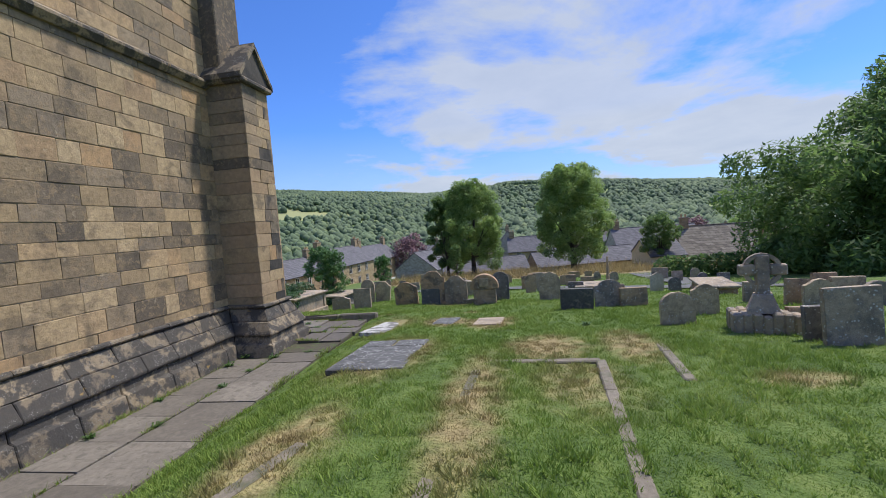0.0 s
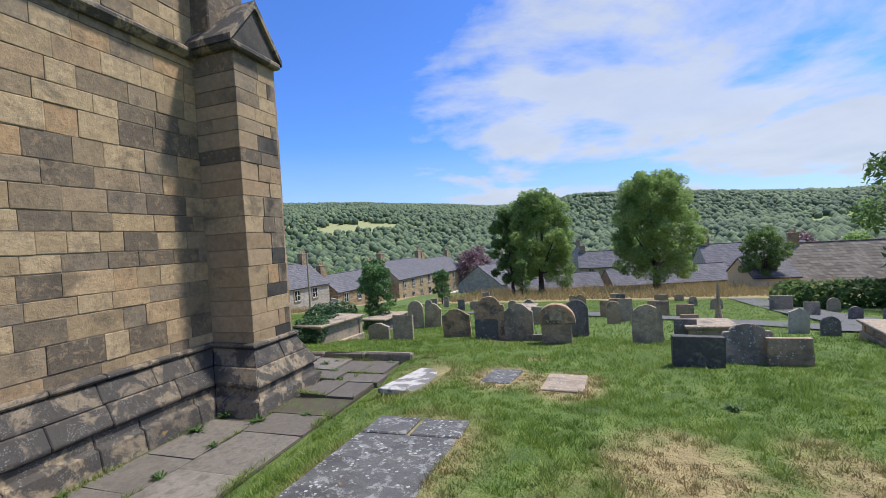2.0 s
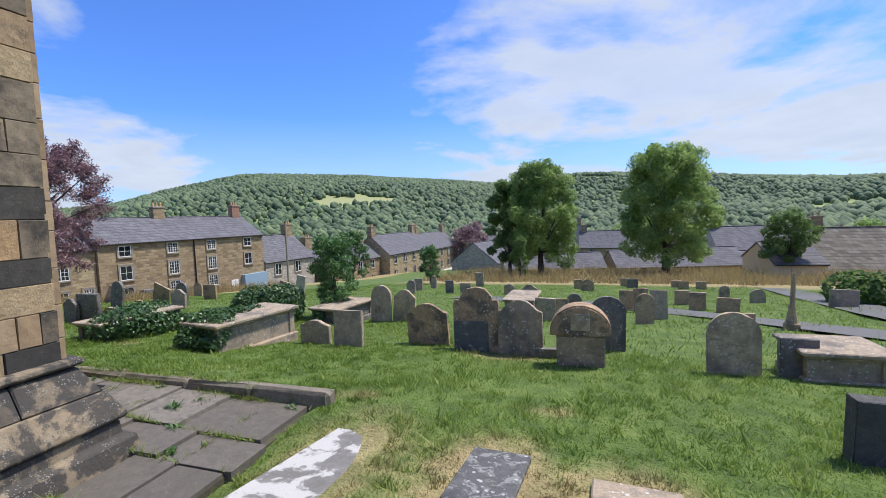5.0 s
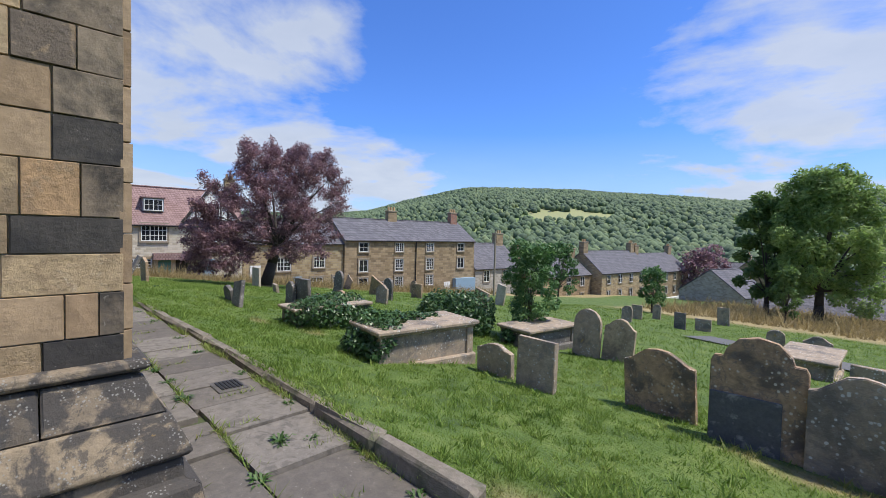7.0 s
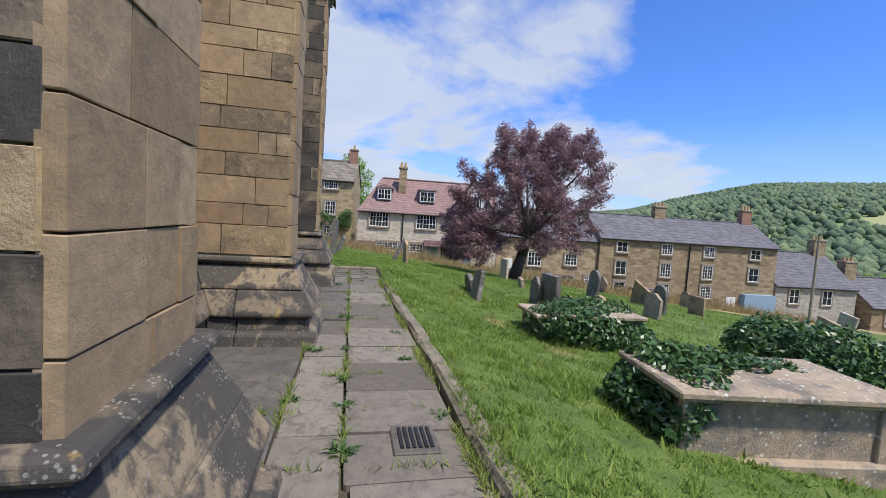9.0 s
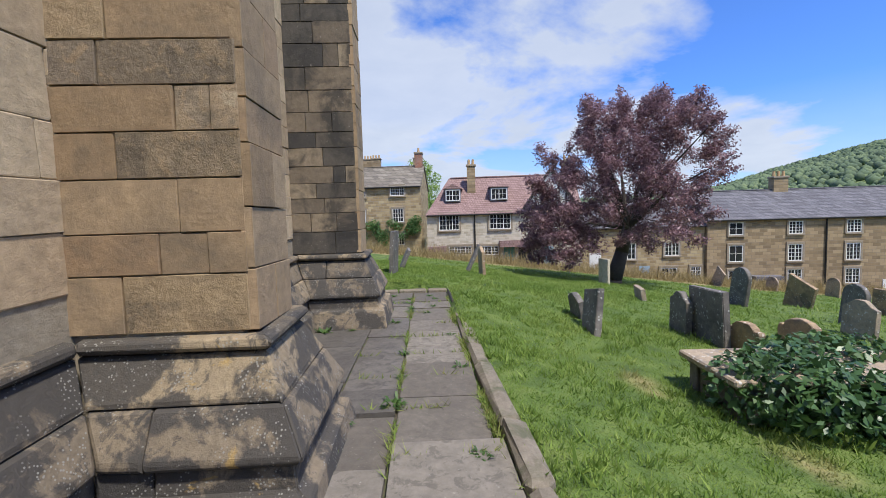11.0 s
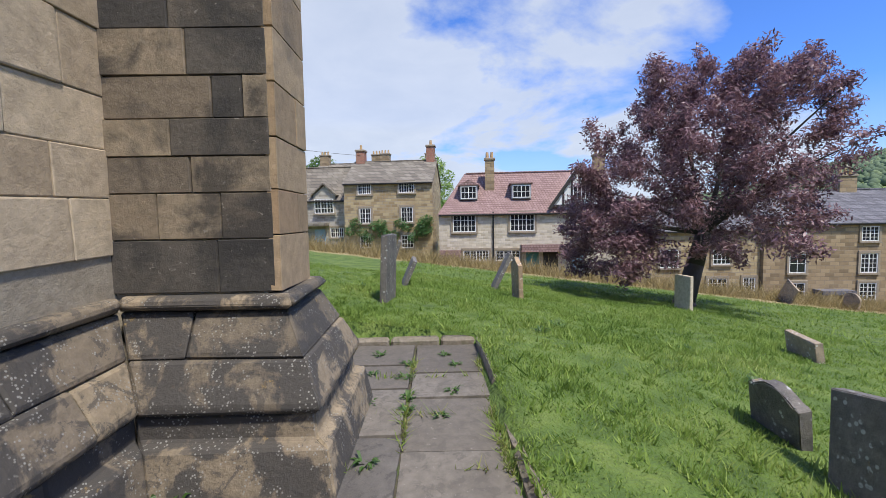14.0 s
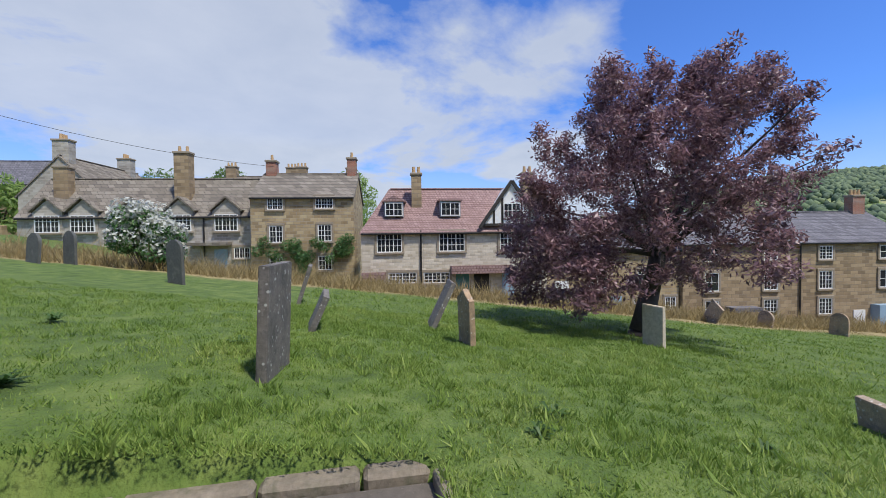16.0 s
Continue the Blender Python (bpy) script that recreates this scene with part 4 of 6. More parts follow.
headstone("flat", "S", -7.13, 26.59, .42, .62)
headstone("flat", "G", -6.47, 27.19, .55, .45)
headstone("flat", "G", -6.63, 31.17, .5, .86)
headstone("flat", "B", -1.03, 30.95, .42, .5)
headstone("ogee", "B", -.56, 29.57, .62, .6)
headstone("flat", "S", 1.87, 32.19, .55, .5)
headstone("flat", "B", 4.16, 32.71, .5, .42)
headstone("flat", "B", 4.28, 31.54, .5, .44)
headstone("flat", "B", 5.15, 31.73, .5, .42)
headstone("flat", "B", 2.69, 21.82, .48, .58)
headstone("flat", "B", 1.6, 33.56, .5, .48)
headstone("round", "G", 4.88, 26.97, .4, .5)
headstone("flat", "B", .82, 20.26, .4, .76)
headstone("flat", "B", .5, 20.95, .45, .66)
headstone("round", "G", -10.61, 17.75, .4, .6)
headstone("flat", "T", -10.35, 18.1, .55, .9, side=14)
headstone("round", "S", -14.15, 17.59, .5, .8, side=8)
headstone("flat", "P", -13.89, 23.8, .5, .95, side=8)


def barrel_grave(x, y):
    root = empty("headstone", Matrix.Translation((x, y + .06, hz(x, y))), "thick brown headstone with a rounded weathered cap and carved panel", "headstone", "churchyard headstones")
    part("base", box(bmesh.new(), -.33, .33, -.13, .13, -.25, .43, .02), GRAVE["B"], root)
    bm = bmesh.new()
    arc = [(.42 * math.cos(t), .47 + .4 * math.sin(t)) for t in np.linspace(0, math.pi, 17)]
    prism(bm, [(-.42, .435), (.42, .435)] + arc[1:-1], -.17, .17)
    bmesh.ops.bevel(bm, geom=[e for e in bm.edges if abs(e.verts[0].co.y - e.verts[1].co.y) < .001], offset=.025, segments=2, affect="EDGES")
    cap = part("cap", bm, GRAVE["L"], root, "rounded weathered stone cap")
    bm = box(bmesh.new(), -.13, .13, -.186, -.16, .52, .76, .01)
    part("carved_panel", bm, GRAVE["T"], cap)


barrel_grave(-.92, 12.58)


def cross_grave(x, y):
    z = hz(x, y)
    root = empty("stone_cross", Matrix.Translation((x, y, z)) @ Matrix.Rotation(radians(-14), 4, "Z"), "weathered grey wheel-head stone cross on a rough stepped base", "grave cross")
    bm = bmesh.new()
    rng = random.Random(5)
    for i in range(-3, 4):
        for s in (-1, 1):
            box(bm, i * .12 - .062, i * .12 + .062, s * .14 - .13, s * .14 + .13, -.25, .29 + rng.uniform(-.03, .02), .025)
    part("rough_base", bm, GRAVE["G"], root)
    bm = bmesh.new()
    bmesh.ops.create_cone(bm, cap_ends=True, segments=4, radius1=.36, radius2=.2, depth=.26, matrix=Matrix.Translation((0, 0, .42)) @ Matrix.Rotation(radians(45), 4, "Z") @ Matrix.Diagonal((1, .7, 1, 1)))
    part("step", bm, GRAVE["G"], root)
    part("shaft", box(bmesh.new(), -.085, .085, -.06, .06, .5, 1.12, .02), GRAVE["G"], root)
    part("arm", box(bmesh.new(), -.3, -.087, -.058, .058, .82, .98, .02), GRAVE["G"], root)
    part("arm", box(bmesh.new(), .087, .3, -.058, .058, .82, .98, .02), GRAVE["G"], root)
    bm = bmesh.new()
    for k in range(20):
        a, b = k * math.tau / 20, (k + 1) * math.tau / 20
        prism(bm, [(.19 * math.cos(a), .9 + .19 * math.sin(a)), (.245 * math.cos(a), .9 + .245 * math.sin(a)), (.245 * math.cos(b), .9 + .245 * math.sin(b)), (.19 * math.cos(b), .9 + .19 * math.sin(b))], -.04, .04)
    part("wheel_ring", bm, GRAVE["G"], root)


cross_grave(3.55, 6.9)


def chest_tomb(x, y, w, l, h, turn, tone, label, panels=2):
    z = hz(x, y)
    root = empty("chest_tomb", Matrix.Translation((x, y, z)) @ Matrix.Rotation(radians(turn), 4, "Z"), label, "chest tomb", "chest tombs")
    a, b = w / 2, l / 2
    part("body", box(bmesh.new(), -a + .1, a - .1, -b + .1, b - .1, -.35, h - .1, .01), GRAVE[tone], root)
    for sx in (-1, 1):
        for sy in (-1, 1):
            part("corner_pilaster", box(bmesh.new(), sx * (a - .13) - .06, sx * (a - .13) + .06, sy * (b - .13) - .06, sy * (b - .13) + .06, -.3, h - .105, .008), GRAVE[tone], root)
    part("base_course", box(bmesh.new(), -a + .03, a - .03, -b + .03, b - .03, -.4, .07, .02), GRAVE[tone], root)
    bm = bmesh.new()
    box(bm, -a + .05, a - .05, -b + .05, b - .05, h - .1, h - .062, .012)
    part("slab_moulding", bm, GRAVE[tone], root)
    bm = box(bmesh.new(), -a, a, -b, b, h - .06, h, .014)
    part("slab", bm, GRAVE["G"], root, "flat grey moulded stone slab")
    return root


chest_tomb(-6.68, 12.44, .95, 1.75, .57, -9, "G", "low grey-brown stone chest tomb overgrown with ivy")
chest_tomb(-9.85, 12.75, .82, 1.75, .42, -3, "S", "dark stone chest tomb half buried in ivy")
chest_tomb(-6.85, 16.1, .95, 1.6, .46, -8, "S", "dark stone chest tomb with a shrub growing from it")
chest_tomb(-2.7, 20.2, 1.0, 1.8, .5, -2, "G", "grey stone chest tomb with thin side panels")
chest_tomb(2.15, 12.9, 1.0, .9, .42, 0, "G", "low grey tomb with pedimented end")
chest_tomb(5.4, 12.9, .9, 1.7, .3, -10, "B", "low brown chest tomb beside the lower path")


def ledger(x, y, w, l, m, label, broken=False, turn=0.0):
    z = hz(x, y)
    root = empty("ledger_stone", Matrix.Translation((x, y, z)) @ Matrix.Rotation(.085, 4, "X") .inverted() @ Matrix.Rotation(radians(turn), 4, "Z"), label, "grave slab", "flat grave slabs")
    bm = bmesh.new()
    if broken:
        box(bm, -w / 2, w / 2, -l / 2, l * .22, -.05, .03, .012)
        part("slab", bm, m, root)
        part("slab", box(bmesh.new(), -w / 2, -.03, l * .25, l / 2, -.05, .025, .012), m, root)
        part("slab", box(bmesh.new(), .02, w / 2 + .02, l * .24, l / 2 - .02, -.05, .028, .012), m, root)
    else:
        part("slab", box(bm, -w / 2, w / 2, -l / 2, l / 2, -.05, .03, .012), m, root)


ledger(-2.0, 6.05, 1.02, 1.95, LEDGER, "broken dark ledger stone spotted with white lichen", True, 2)
ledger(-2.82, 8.98, .72, 1.45, WHITED, "pale whitened ledger stone flush with the grass", False, -6)
ledger(-1.55, 9.1, .46, .92, LEDGER, "small dark ledger stone in a dry patch", False, -4)
ledger(-.6, 8.85, .56, .92, GRAVE["G"], "small grey ledger stone in a dry patch", False, -4)


def grave_kerb(points, label):
    root = empty("grave_kerb", Matrix.Translation((*points[0], hz(*points[0]))), label, "grave kerb")
    inv = root.matrix_world.inverted()
    for p, q in zip(points, points[1:]):
        p, q = Vector(p), Vector(q)
        n = max(1, round((q - p).length / 1.0))
        for i in range(n):
            a, b = p.lerp(q, i / n), p.lerp(q, (i + 1) / n)
            ang = math.atan2(b.y - a.y, b.x - a.x)
            za, zb = hz(*a), hz(*b)
            o = part("kerb_stone", box(bmesh.new(), -(b - a).length / 2, (b - a).length / 2 - .01, -.06, .06, -.12, .012, .015), KERB, root)
            o.matrix_parent_inverse = inv
            o.matrix_basis = Matrix.Translation(((a.x + b.x) / 2, (a.y + b.y) / 2, (za + zb) / 2)) @ Matrix.Rotation(ang, 4, "Z") @ Matrix.Rotation(-math.atan2(zb - za, (b - a).length), 4, "Y")


grave_kerb([(.6, 2.0), (.95, 5.35), (-.52, 5.4), (-.66, 2.0)], "sunken stone grave surround with dry grass inside")
grave_kerb([(1.65, 4.5), (1.98, 6.9)], "single worn grave kerb stone in grass")
grave_kerb([(-1.95, 2.2), (-1.75, 3.1)], "single sunken grave kerb stone in dry grass")


# ---- plants ----
def leaf_cloud(centres, radii, n, size, seed, flat=.6, hollow=.45):
    """Leaves in clumps: small bent diamonds round the clump centres."""
    rng = np.random.default_rng(seed)
    c, r = np.asarray(centres, float), np.asarray(radii, float)
    pick = rng.choice(len(c), n, p=r ** 2 / (r ** 2).sum())
    d = rng.normal(size=(n, 3))
    d /= np.linalg.norm(d, axis=1)[:, None]
    rad = r[pick] * (hollow + (1.08 - hollow) * rng.random(n) ** .6)
    p = c[pick] + d * rad[:, None] * np.array([1, 1, .85])
    nrm = d * .5 + rng.normal(size=(n, 3)) * .5 + np.array([0, 0, .45])
    nrm /= np.linalg.norm(nrm, axis=1)[:, None]
    u = np.cross(nrm, rng.normal(size=(n, 3)))
    u /= np.linalg.norm(u, axis=1)[:, None]
    v = np.cross(nrm, u)
    s = size * rng.uniform(.55, 1.35, n)[:, None]
    w = s * flat
    verts = np.stack((p - u * s, p + v * w * .55 - nrm * s * .12, p + u * s, p - v * w * .55 - nrm * s * .12), 1).reshape(-1, 3)
    return verts, np.arange(4 * n).reshape(-1, 4)


def tree(name, label, x, y, total, crown_h, width, leaf, n_leaf, size, clumps, seed, trunk=.22, clump_r=.2, droop=0.0, skirt=1.0, lean=(0, 0), hollow=.45, spray=0, extra=()):
    """A tapered trunk, forking limbs and a crown of leaf clumps with an uneven outline."""
    rng = random.Random(seed)
    z0 = float(terrain(x, y))
    root = empty(name, Matrix.Translation((x, y, z0)), label, "tree")
    fork = total - crown_h
    bm = bmesh.new()
    top = Vector((lean[0] * .5, lean[1] * .5, fork + crown_h * .12))
    tube(bm, (0, 0, -.2), (0, 0, .12), trunk * 1.5, trunk * 1.12, 10)
    tube(bm, (0, 0, .1), top * .55, trunk * 1.12, trunk * .9, 10)
    tube(bm, top * .55, top, trunk * .92, trunk * .75, 10)
    part("trunk", bm, BARK, root, smooth=True)
    cs, rs = [], []
    for i in range(clumps):
        t = (i + .5) / clumps
        zc = t ** .85
        ring = width / 2 * math.sqrt(max(.06, 1 - ((zc - .42) / .66) ** 2)) * skirt
        a = i * 2.39996 + rng.uniform(-.4, .4)
        rr = ring * math.sqrt(rng.uniform(.08, 1.0)) * rng.uniform(.8, 1.06)
        c = Vector((rr * math.cos(a) + lean[0] * zc, rr * math.sin(a) + lean[1] * zc, fork + crown_h * (.08 + .86 * zc) - droop * rr * (1 - zc)))
        cs.append(c)
        rs.append(width * clump_r * rng.uniform(.55, 1.15))
    for ex, ey, ez, er in extra:
        cs.append(Vector((ex, ey, ez)))
        rs.append(er)
    for i in range(0, clumps, max(1, clumps // (14 if total < 20 and math.hypot(x, y) < 80 else 6))):
        bm = bmesh.new()
        c = cs[i]
        knee = top.lerp(c, .5) + Vector((0, 0, crown_h * .05))
        tube(bm, top, knee, trunk * .36, trunk * .16, 6)
        tube(bm, knee, c, trunk * .16, trunk * .03, 5)
        part("limb", bm, BARK, root)
    if spray:
        # leafy shoots that run outward past each clump
        hub = Vector((lean[0] * .3, lean[1] * .3, fork + crown_h * .2))
        for c, r in list(zip(cs, rs)):
            way = (c - hub).normalized()
            way = (way + Vector((rng.gauss(0, .3), rng.gauss(0, .3), rng.uniform(-.1, .35)))).normalized()
            for k in range(spray):
                cs.append(c + way * r * (.5 + .55 * k) + Vector((rng.gauss(0, .15), rng.gauss(0, .15), rng.gauss(0, .1))) * r)
                rs.append(r * (.62 - .1 * k))
    v, f = leaf_cloud(cs, rs, n_leaf, size, seed, hollow=hollow)
    raw("crown", v, f, leaf, root)
    return root


tree("purple_plum_tree", "purple-leaved plum tree with a dark crooked trunk", -21.6, 16.3, 6.7, 5.35, 6.8, PURPLE_LEAF, 95000, .06, 220, 4, trunk=.25, clump_r=.068, droop=.2, lean=(-.3, 1.2), hollow=.05, spray=2,
     extra=[(1.6 * math.sin(i * 1.7), -1.5 - 1.6 * ((i * 5) % 11) / 11, 1.0 + 1.9 * ((i * 3) % 7) / 7, .42) for i in range(26)])
tree("lime_tree", "tall leafy green lime tree in long grass", -4.5, 48, 10.8, 9.8, 6.5, LIME_LEAF, 40000, .15, 95, 5, trunk=.3, clump_r=.14, droop=.12, spray=1)
tree("lime_tree", "slim dark green tree beside a lime tree", -7.6, 49, 9.5, 8.9, 4.2, DARK_LEAF, 7000, .24, 34, 15, trunk=.2, clump_r=.16, droop=.1)
tree("lime_tree", "tall broad green lime tree in long grass", 6.6, 50, 12.2, 11.2, 7.9, LIME_LEAF, 52000, .15, 120, 6, trunk=.36, clump_r=.125, droop=.12, spray=1)
tree("churchyard_tree", "small olive-green tree beside the lower cottages", 14.8, 47, 5.4, 4.6, 4.0, DARK_LEAF, 6000, .15, 30, 7, trunk=.14, clump_r=.15)
tree("great_lime_tree", "huge dark green lime tree shading the churchyard", 20.4, 22, 9.6, 9.3, 12.0, DARK_LEAF, 90000, .15, 160, 8, trunk=.6, clump_r=.095, droop=.3, skirt=1.05, spray=1,
     extra=[(-6.6 + 1.4 * math.sin(i * 2.2), -5 + 10 * i / 30, .6 + 5.2 * ((i * 5) % 9) / 9, 1.15) for i in range(30)])
tree("great_lime_tree", "huge dark green lime tree shading the churchyard", 33, 16, 15, 14, 15, DARK_LEAF, 16000, .3, 80, 9, trunk=.6, clump_r=.13, droop=.2)
tree("sapling", "leafy green sapling growing out of a tomb", -7.3, 16.4, 2.25, 2.0, 1.25, SHRUB_LEAF, 5200, .06, 34, 10, trunk=.03, clump_r=.17, droop=.1)
tree("small_tree", "small rounded green tree by the lower terrace", -13.0, 27.5, 3.4, 2.7, 1.9, SHRUB_LEAF, 3000, .1, 24, 11, trunk=.06, clump_r=.18)
tree("small_tree", "small bushy green tree by the lower terrace", -10.4, 33.0, 2.6, 2.3, 1.5, SHRUB_LEAF, 2200, .1, 20, 12, trunk=.05, clump_r=.2)
tree("small_tree", "narrow upright green tree at the churchyard edge", -5.4, 40.0, 3.4, 3.2, 1.2, DARK_LEAF, 2200, .11, 20, 13, trunk=.06, clump_r=.22)


def mound(name, label, spots, n, size, material, seed, category="shrub", hollow=.75):
    x, y = spots[0][0], spots[0][1]
    root = empty(name, Matrix.Translation((x, y, hz(x, y))), label, category)
    cs = [(sx - x, sy - y, float(terrain(sx, sy)) - hz(x, y) + sz) for sx, sy, sz, _ in spots]
    v, f = leaf_cloud(cs, [s[3] for s in spots], n, size, seed, flat=.9, hollow=hollow)
    raw("leaves", v, f, material, root)
    bm = bmesh.new()
    for c, s in zip(cs, spots):
        tube(bm, (c[0] * .5, c[1] * .5, -.3), (c[0], c[1], c[2]), .02, .008, 5)
    part("stems", bm, BARK, root)
    return root


mound("ivy_bush", "dense dark ivy smothering a chest tomb", [(-9.7 + .3 * math.sin(i * 1.9), 12.15 + i * .14, .22 + .14 * math.sin(i * 2.3), .34) for i in range(11)], 9000, .042, IVY, 21)
mound("ivy_bush", "rounded mound of dark ivy and bramble", [(-8.55 + .5 * math.cos(i * 2.4), 15.3 + .45 * math.sin(i * 2.4), .3 + .3 * (i % 3) / 2, .42) for i in range(10)], 8000, .045, IVY, 22)
mound("ivy", "trailing ivy over the corner of a chest tomb", [(-7.12 + .2 * (i % 4), 11.62 + .1 * (i // 4), .15 + .15 * (i // 4), .17) for i in range(12)], 3600, .038, IVY, 23, "ivy")
mound("ivy", "trailing ivy creeping over a tomb slab", [(-6.95 + .1 * (i % 3), 11.9 + i * .13, .56, .12) for i in range(10)], 2200, .036, IVY, 24, "ivy")
mound("ivy", "dark ivy climbing the side of a tomb", [(-7.1, 15.4 + .12 * i, .2, .16) for i in range(5)], 1500, .04, IVY, 25, "ivy")
mound("blossom_shrub", "shrub covered in white blossom at the lawn edge", [(-30.2 + .5 * math.sin(i * 2.1), 1.7 + .75 * math.cos(i * 2.6), .9 + 1.3 * (i % 5) / 4, .5) for i in range(18)], 4200, .085, BLOSSOM, 26)
mound("blossom_shrub", "green leaves of a white-blossomed shrub", [(-30.2 + .5 * math.sin(i * 2.1), 1.7 + .75 * math.cos(i * 2.6), .7 + 1.2 * (i % 5) / 4, .48) for i in range(18)], 3600, .085, SHRUB_LEAF, 27)
mound("hedge", "clipped dark green shrubs beyond the lower path", [(8.5 + i * .8, 25.5 - i * .25, .5, .8) for i in range(9)], 6000, .12, DARK_LEAF, 28, "hedge")
mound("hedge", "dark shaded undergrowth below the great lime trees", [(13 + i * 1.5, 23 - i * .9, .7, 1.3) for i in range(14)], 12000, .2, DARK_LEAF, 29, "hedge")


def weed(x, y, r, seed, z=None):
    rng = np.random.default_rng(seed)
    n = 40
    r *= .6
    a, t = rng.uniform(0, math.tau, n), rng.uniform(.25, 1.2, n)
    l, w = r * rng.uniform(.5, 1.1, n), r * .07
    dx, dy = np.cos(a), np.sin(a)
    px, py = rng.normal(0, r * .25, n), rng.normal(0, r * .12, n)
    o = np.zeros(n)
    v = np.stack((np.stack((px - dy * w, py + dx * w, o), -1), np.stack((px + dy * w, py - dx * w, o), -1),
                  np.stack((px + dx * l * .6 + dy * w * 1.3, py + dy * l * .6 - dx * w * 1.3, l * t * .55), -1), np.stack((px + dx * l, py + dy * l, l * t * .45), -1),
                  np.stack((px + dx * l * .6 - dy * w * 1.3, py + dy * l * .6 + dx * w * 1.3, l * t * .55), -1)), 1).reshape(-1, 3)
    k = np.arange(n) * 5
    f = np.concatenate((np.stack((k, k + 1, k + 2, k + 4), -1), np.stack((k + 4, k + 2, k + 3, k + 3), -1)))
    me = bpy.data.meshes.new("weed")
    me.from_pydata([tuple(p) for p in v], [], [tuple(q) if q[2] != q[3] else tuple(q[:3]) for q in f.tolist()])
    me.materials.append(WEED)
    ob = new("weed", me)
    ob.location = (x, y, (path_z(x) - .02) if z is None else z)
    return tagged(ob, "small green weed tuft growing in a paving joint", "weed", "path weeds")


for i, (x, y, r) in enumerate(((-8.15, 8.95, .16), (-8.2, 9.25, .13), (-7.4, 9.25, .14), (-6.9, 9.25, .15), (-6.3, 9.25, .17), (-11.9, 8.15, .22), (-12.0, 8.5, .13), (-12.3, 9.05, .17), (-9.6, 9.22, .2), (-9.3, 8.9, .14), (-13.2, 9.25, .14), (-12.9, 9.5, .12),
                               (-10.4, 9.8, .16), (-11.6, 9.8, .14), (-13.3, 9.6, .15), (-5.0, 9.6, .17), (-4.6, 9.28, .16), (-4.9, 9.8, .12), (-3.8, 9.95, .16), (-5.6, 9.95, .12), (-4.3, 8.95, .16), (-13.6, 9.2, .14), (-13.7, 8.9, .12), (-7.9, 9.8, .15), (-6.7, 9.9, .14), (-8.8, 9.8, .14), (-13.95, 9.2, .15), (-14.2, 9.55, .13), (-14.22, 8.9, .16), (-13.5, 8.75, .15), (-13.1, 8.95, .13), (-14.2, 8.2, .12), (-13.9, 9.65, .12), (-13.0, 9.25, .14), (-10.9, 9.24, .13), (-7.0, 8.88, .14), (-10.2, 9.25, .12))):
    weed(x, y, r, 100 + i)
for i, (x, y, r) in enumerate(((-4.55, 7.3, .2), (-5.2, 6.9, .22), (-5.25, 5.4, .14), (-4.6, 5.9, .16), (-4.56, 4.6, .14), (-5.2, 4.3, .16), (-4.6, 6.6, .14), (-5.2, 7.4, .2), (-4.0, 7.6, .14))):
    weed(x, y, r, 140 + i, -.42)
for i, (x, y, r) in enumerate(((-13.6, 12.3, .2), (-15.3, 11.0, .22), (-14.7, 12.3, .16), (-17.2, 8.2, .25), (-15.5, 7.2, .25), (-18, 6.0, .25), (1.2, 8.0, .2), (-14.9, 10.7, .18), (2.8, 3.2, .2))):
    weed(x, y, r, 160 + i, hz(x, y))


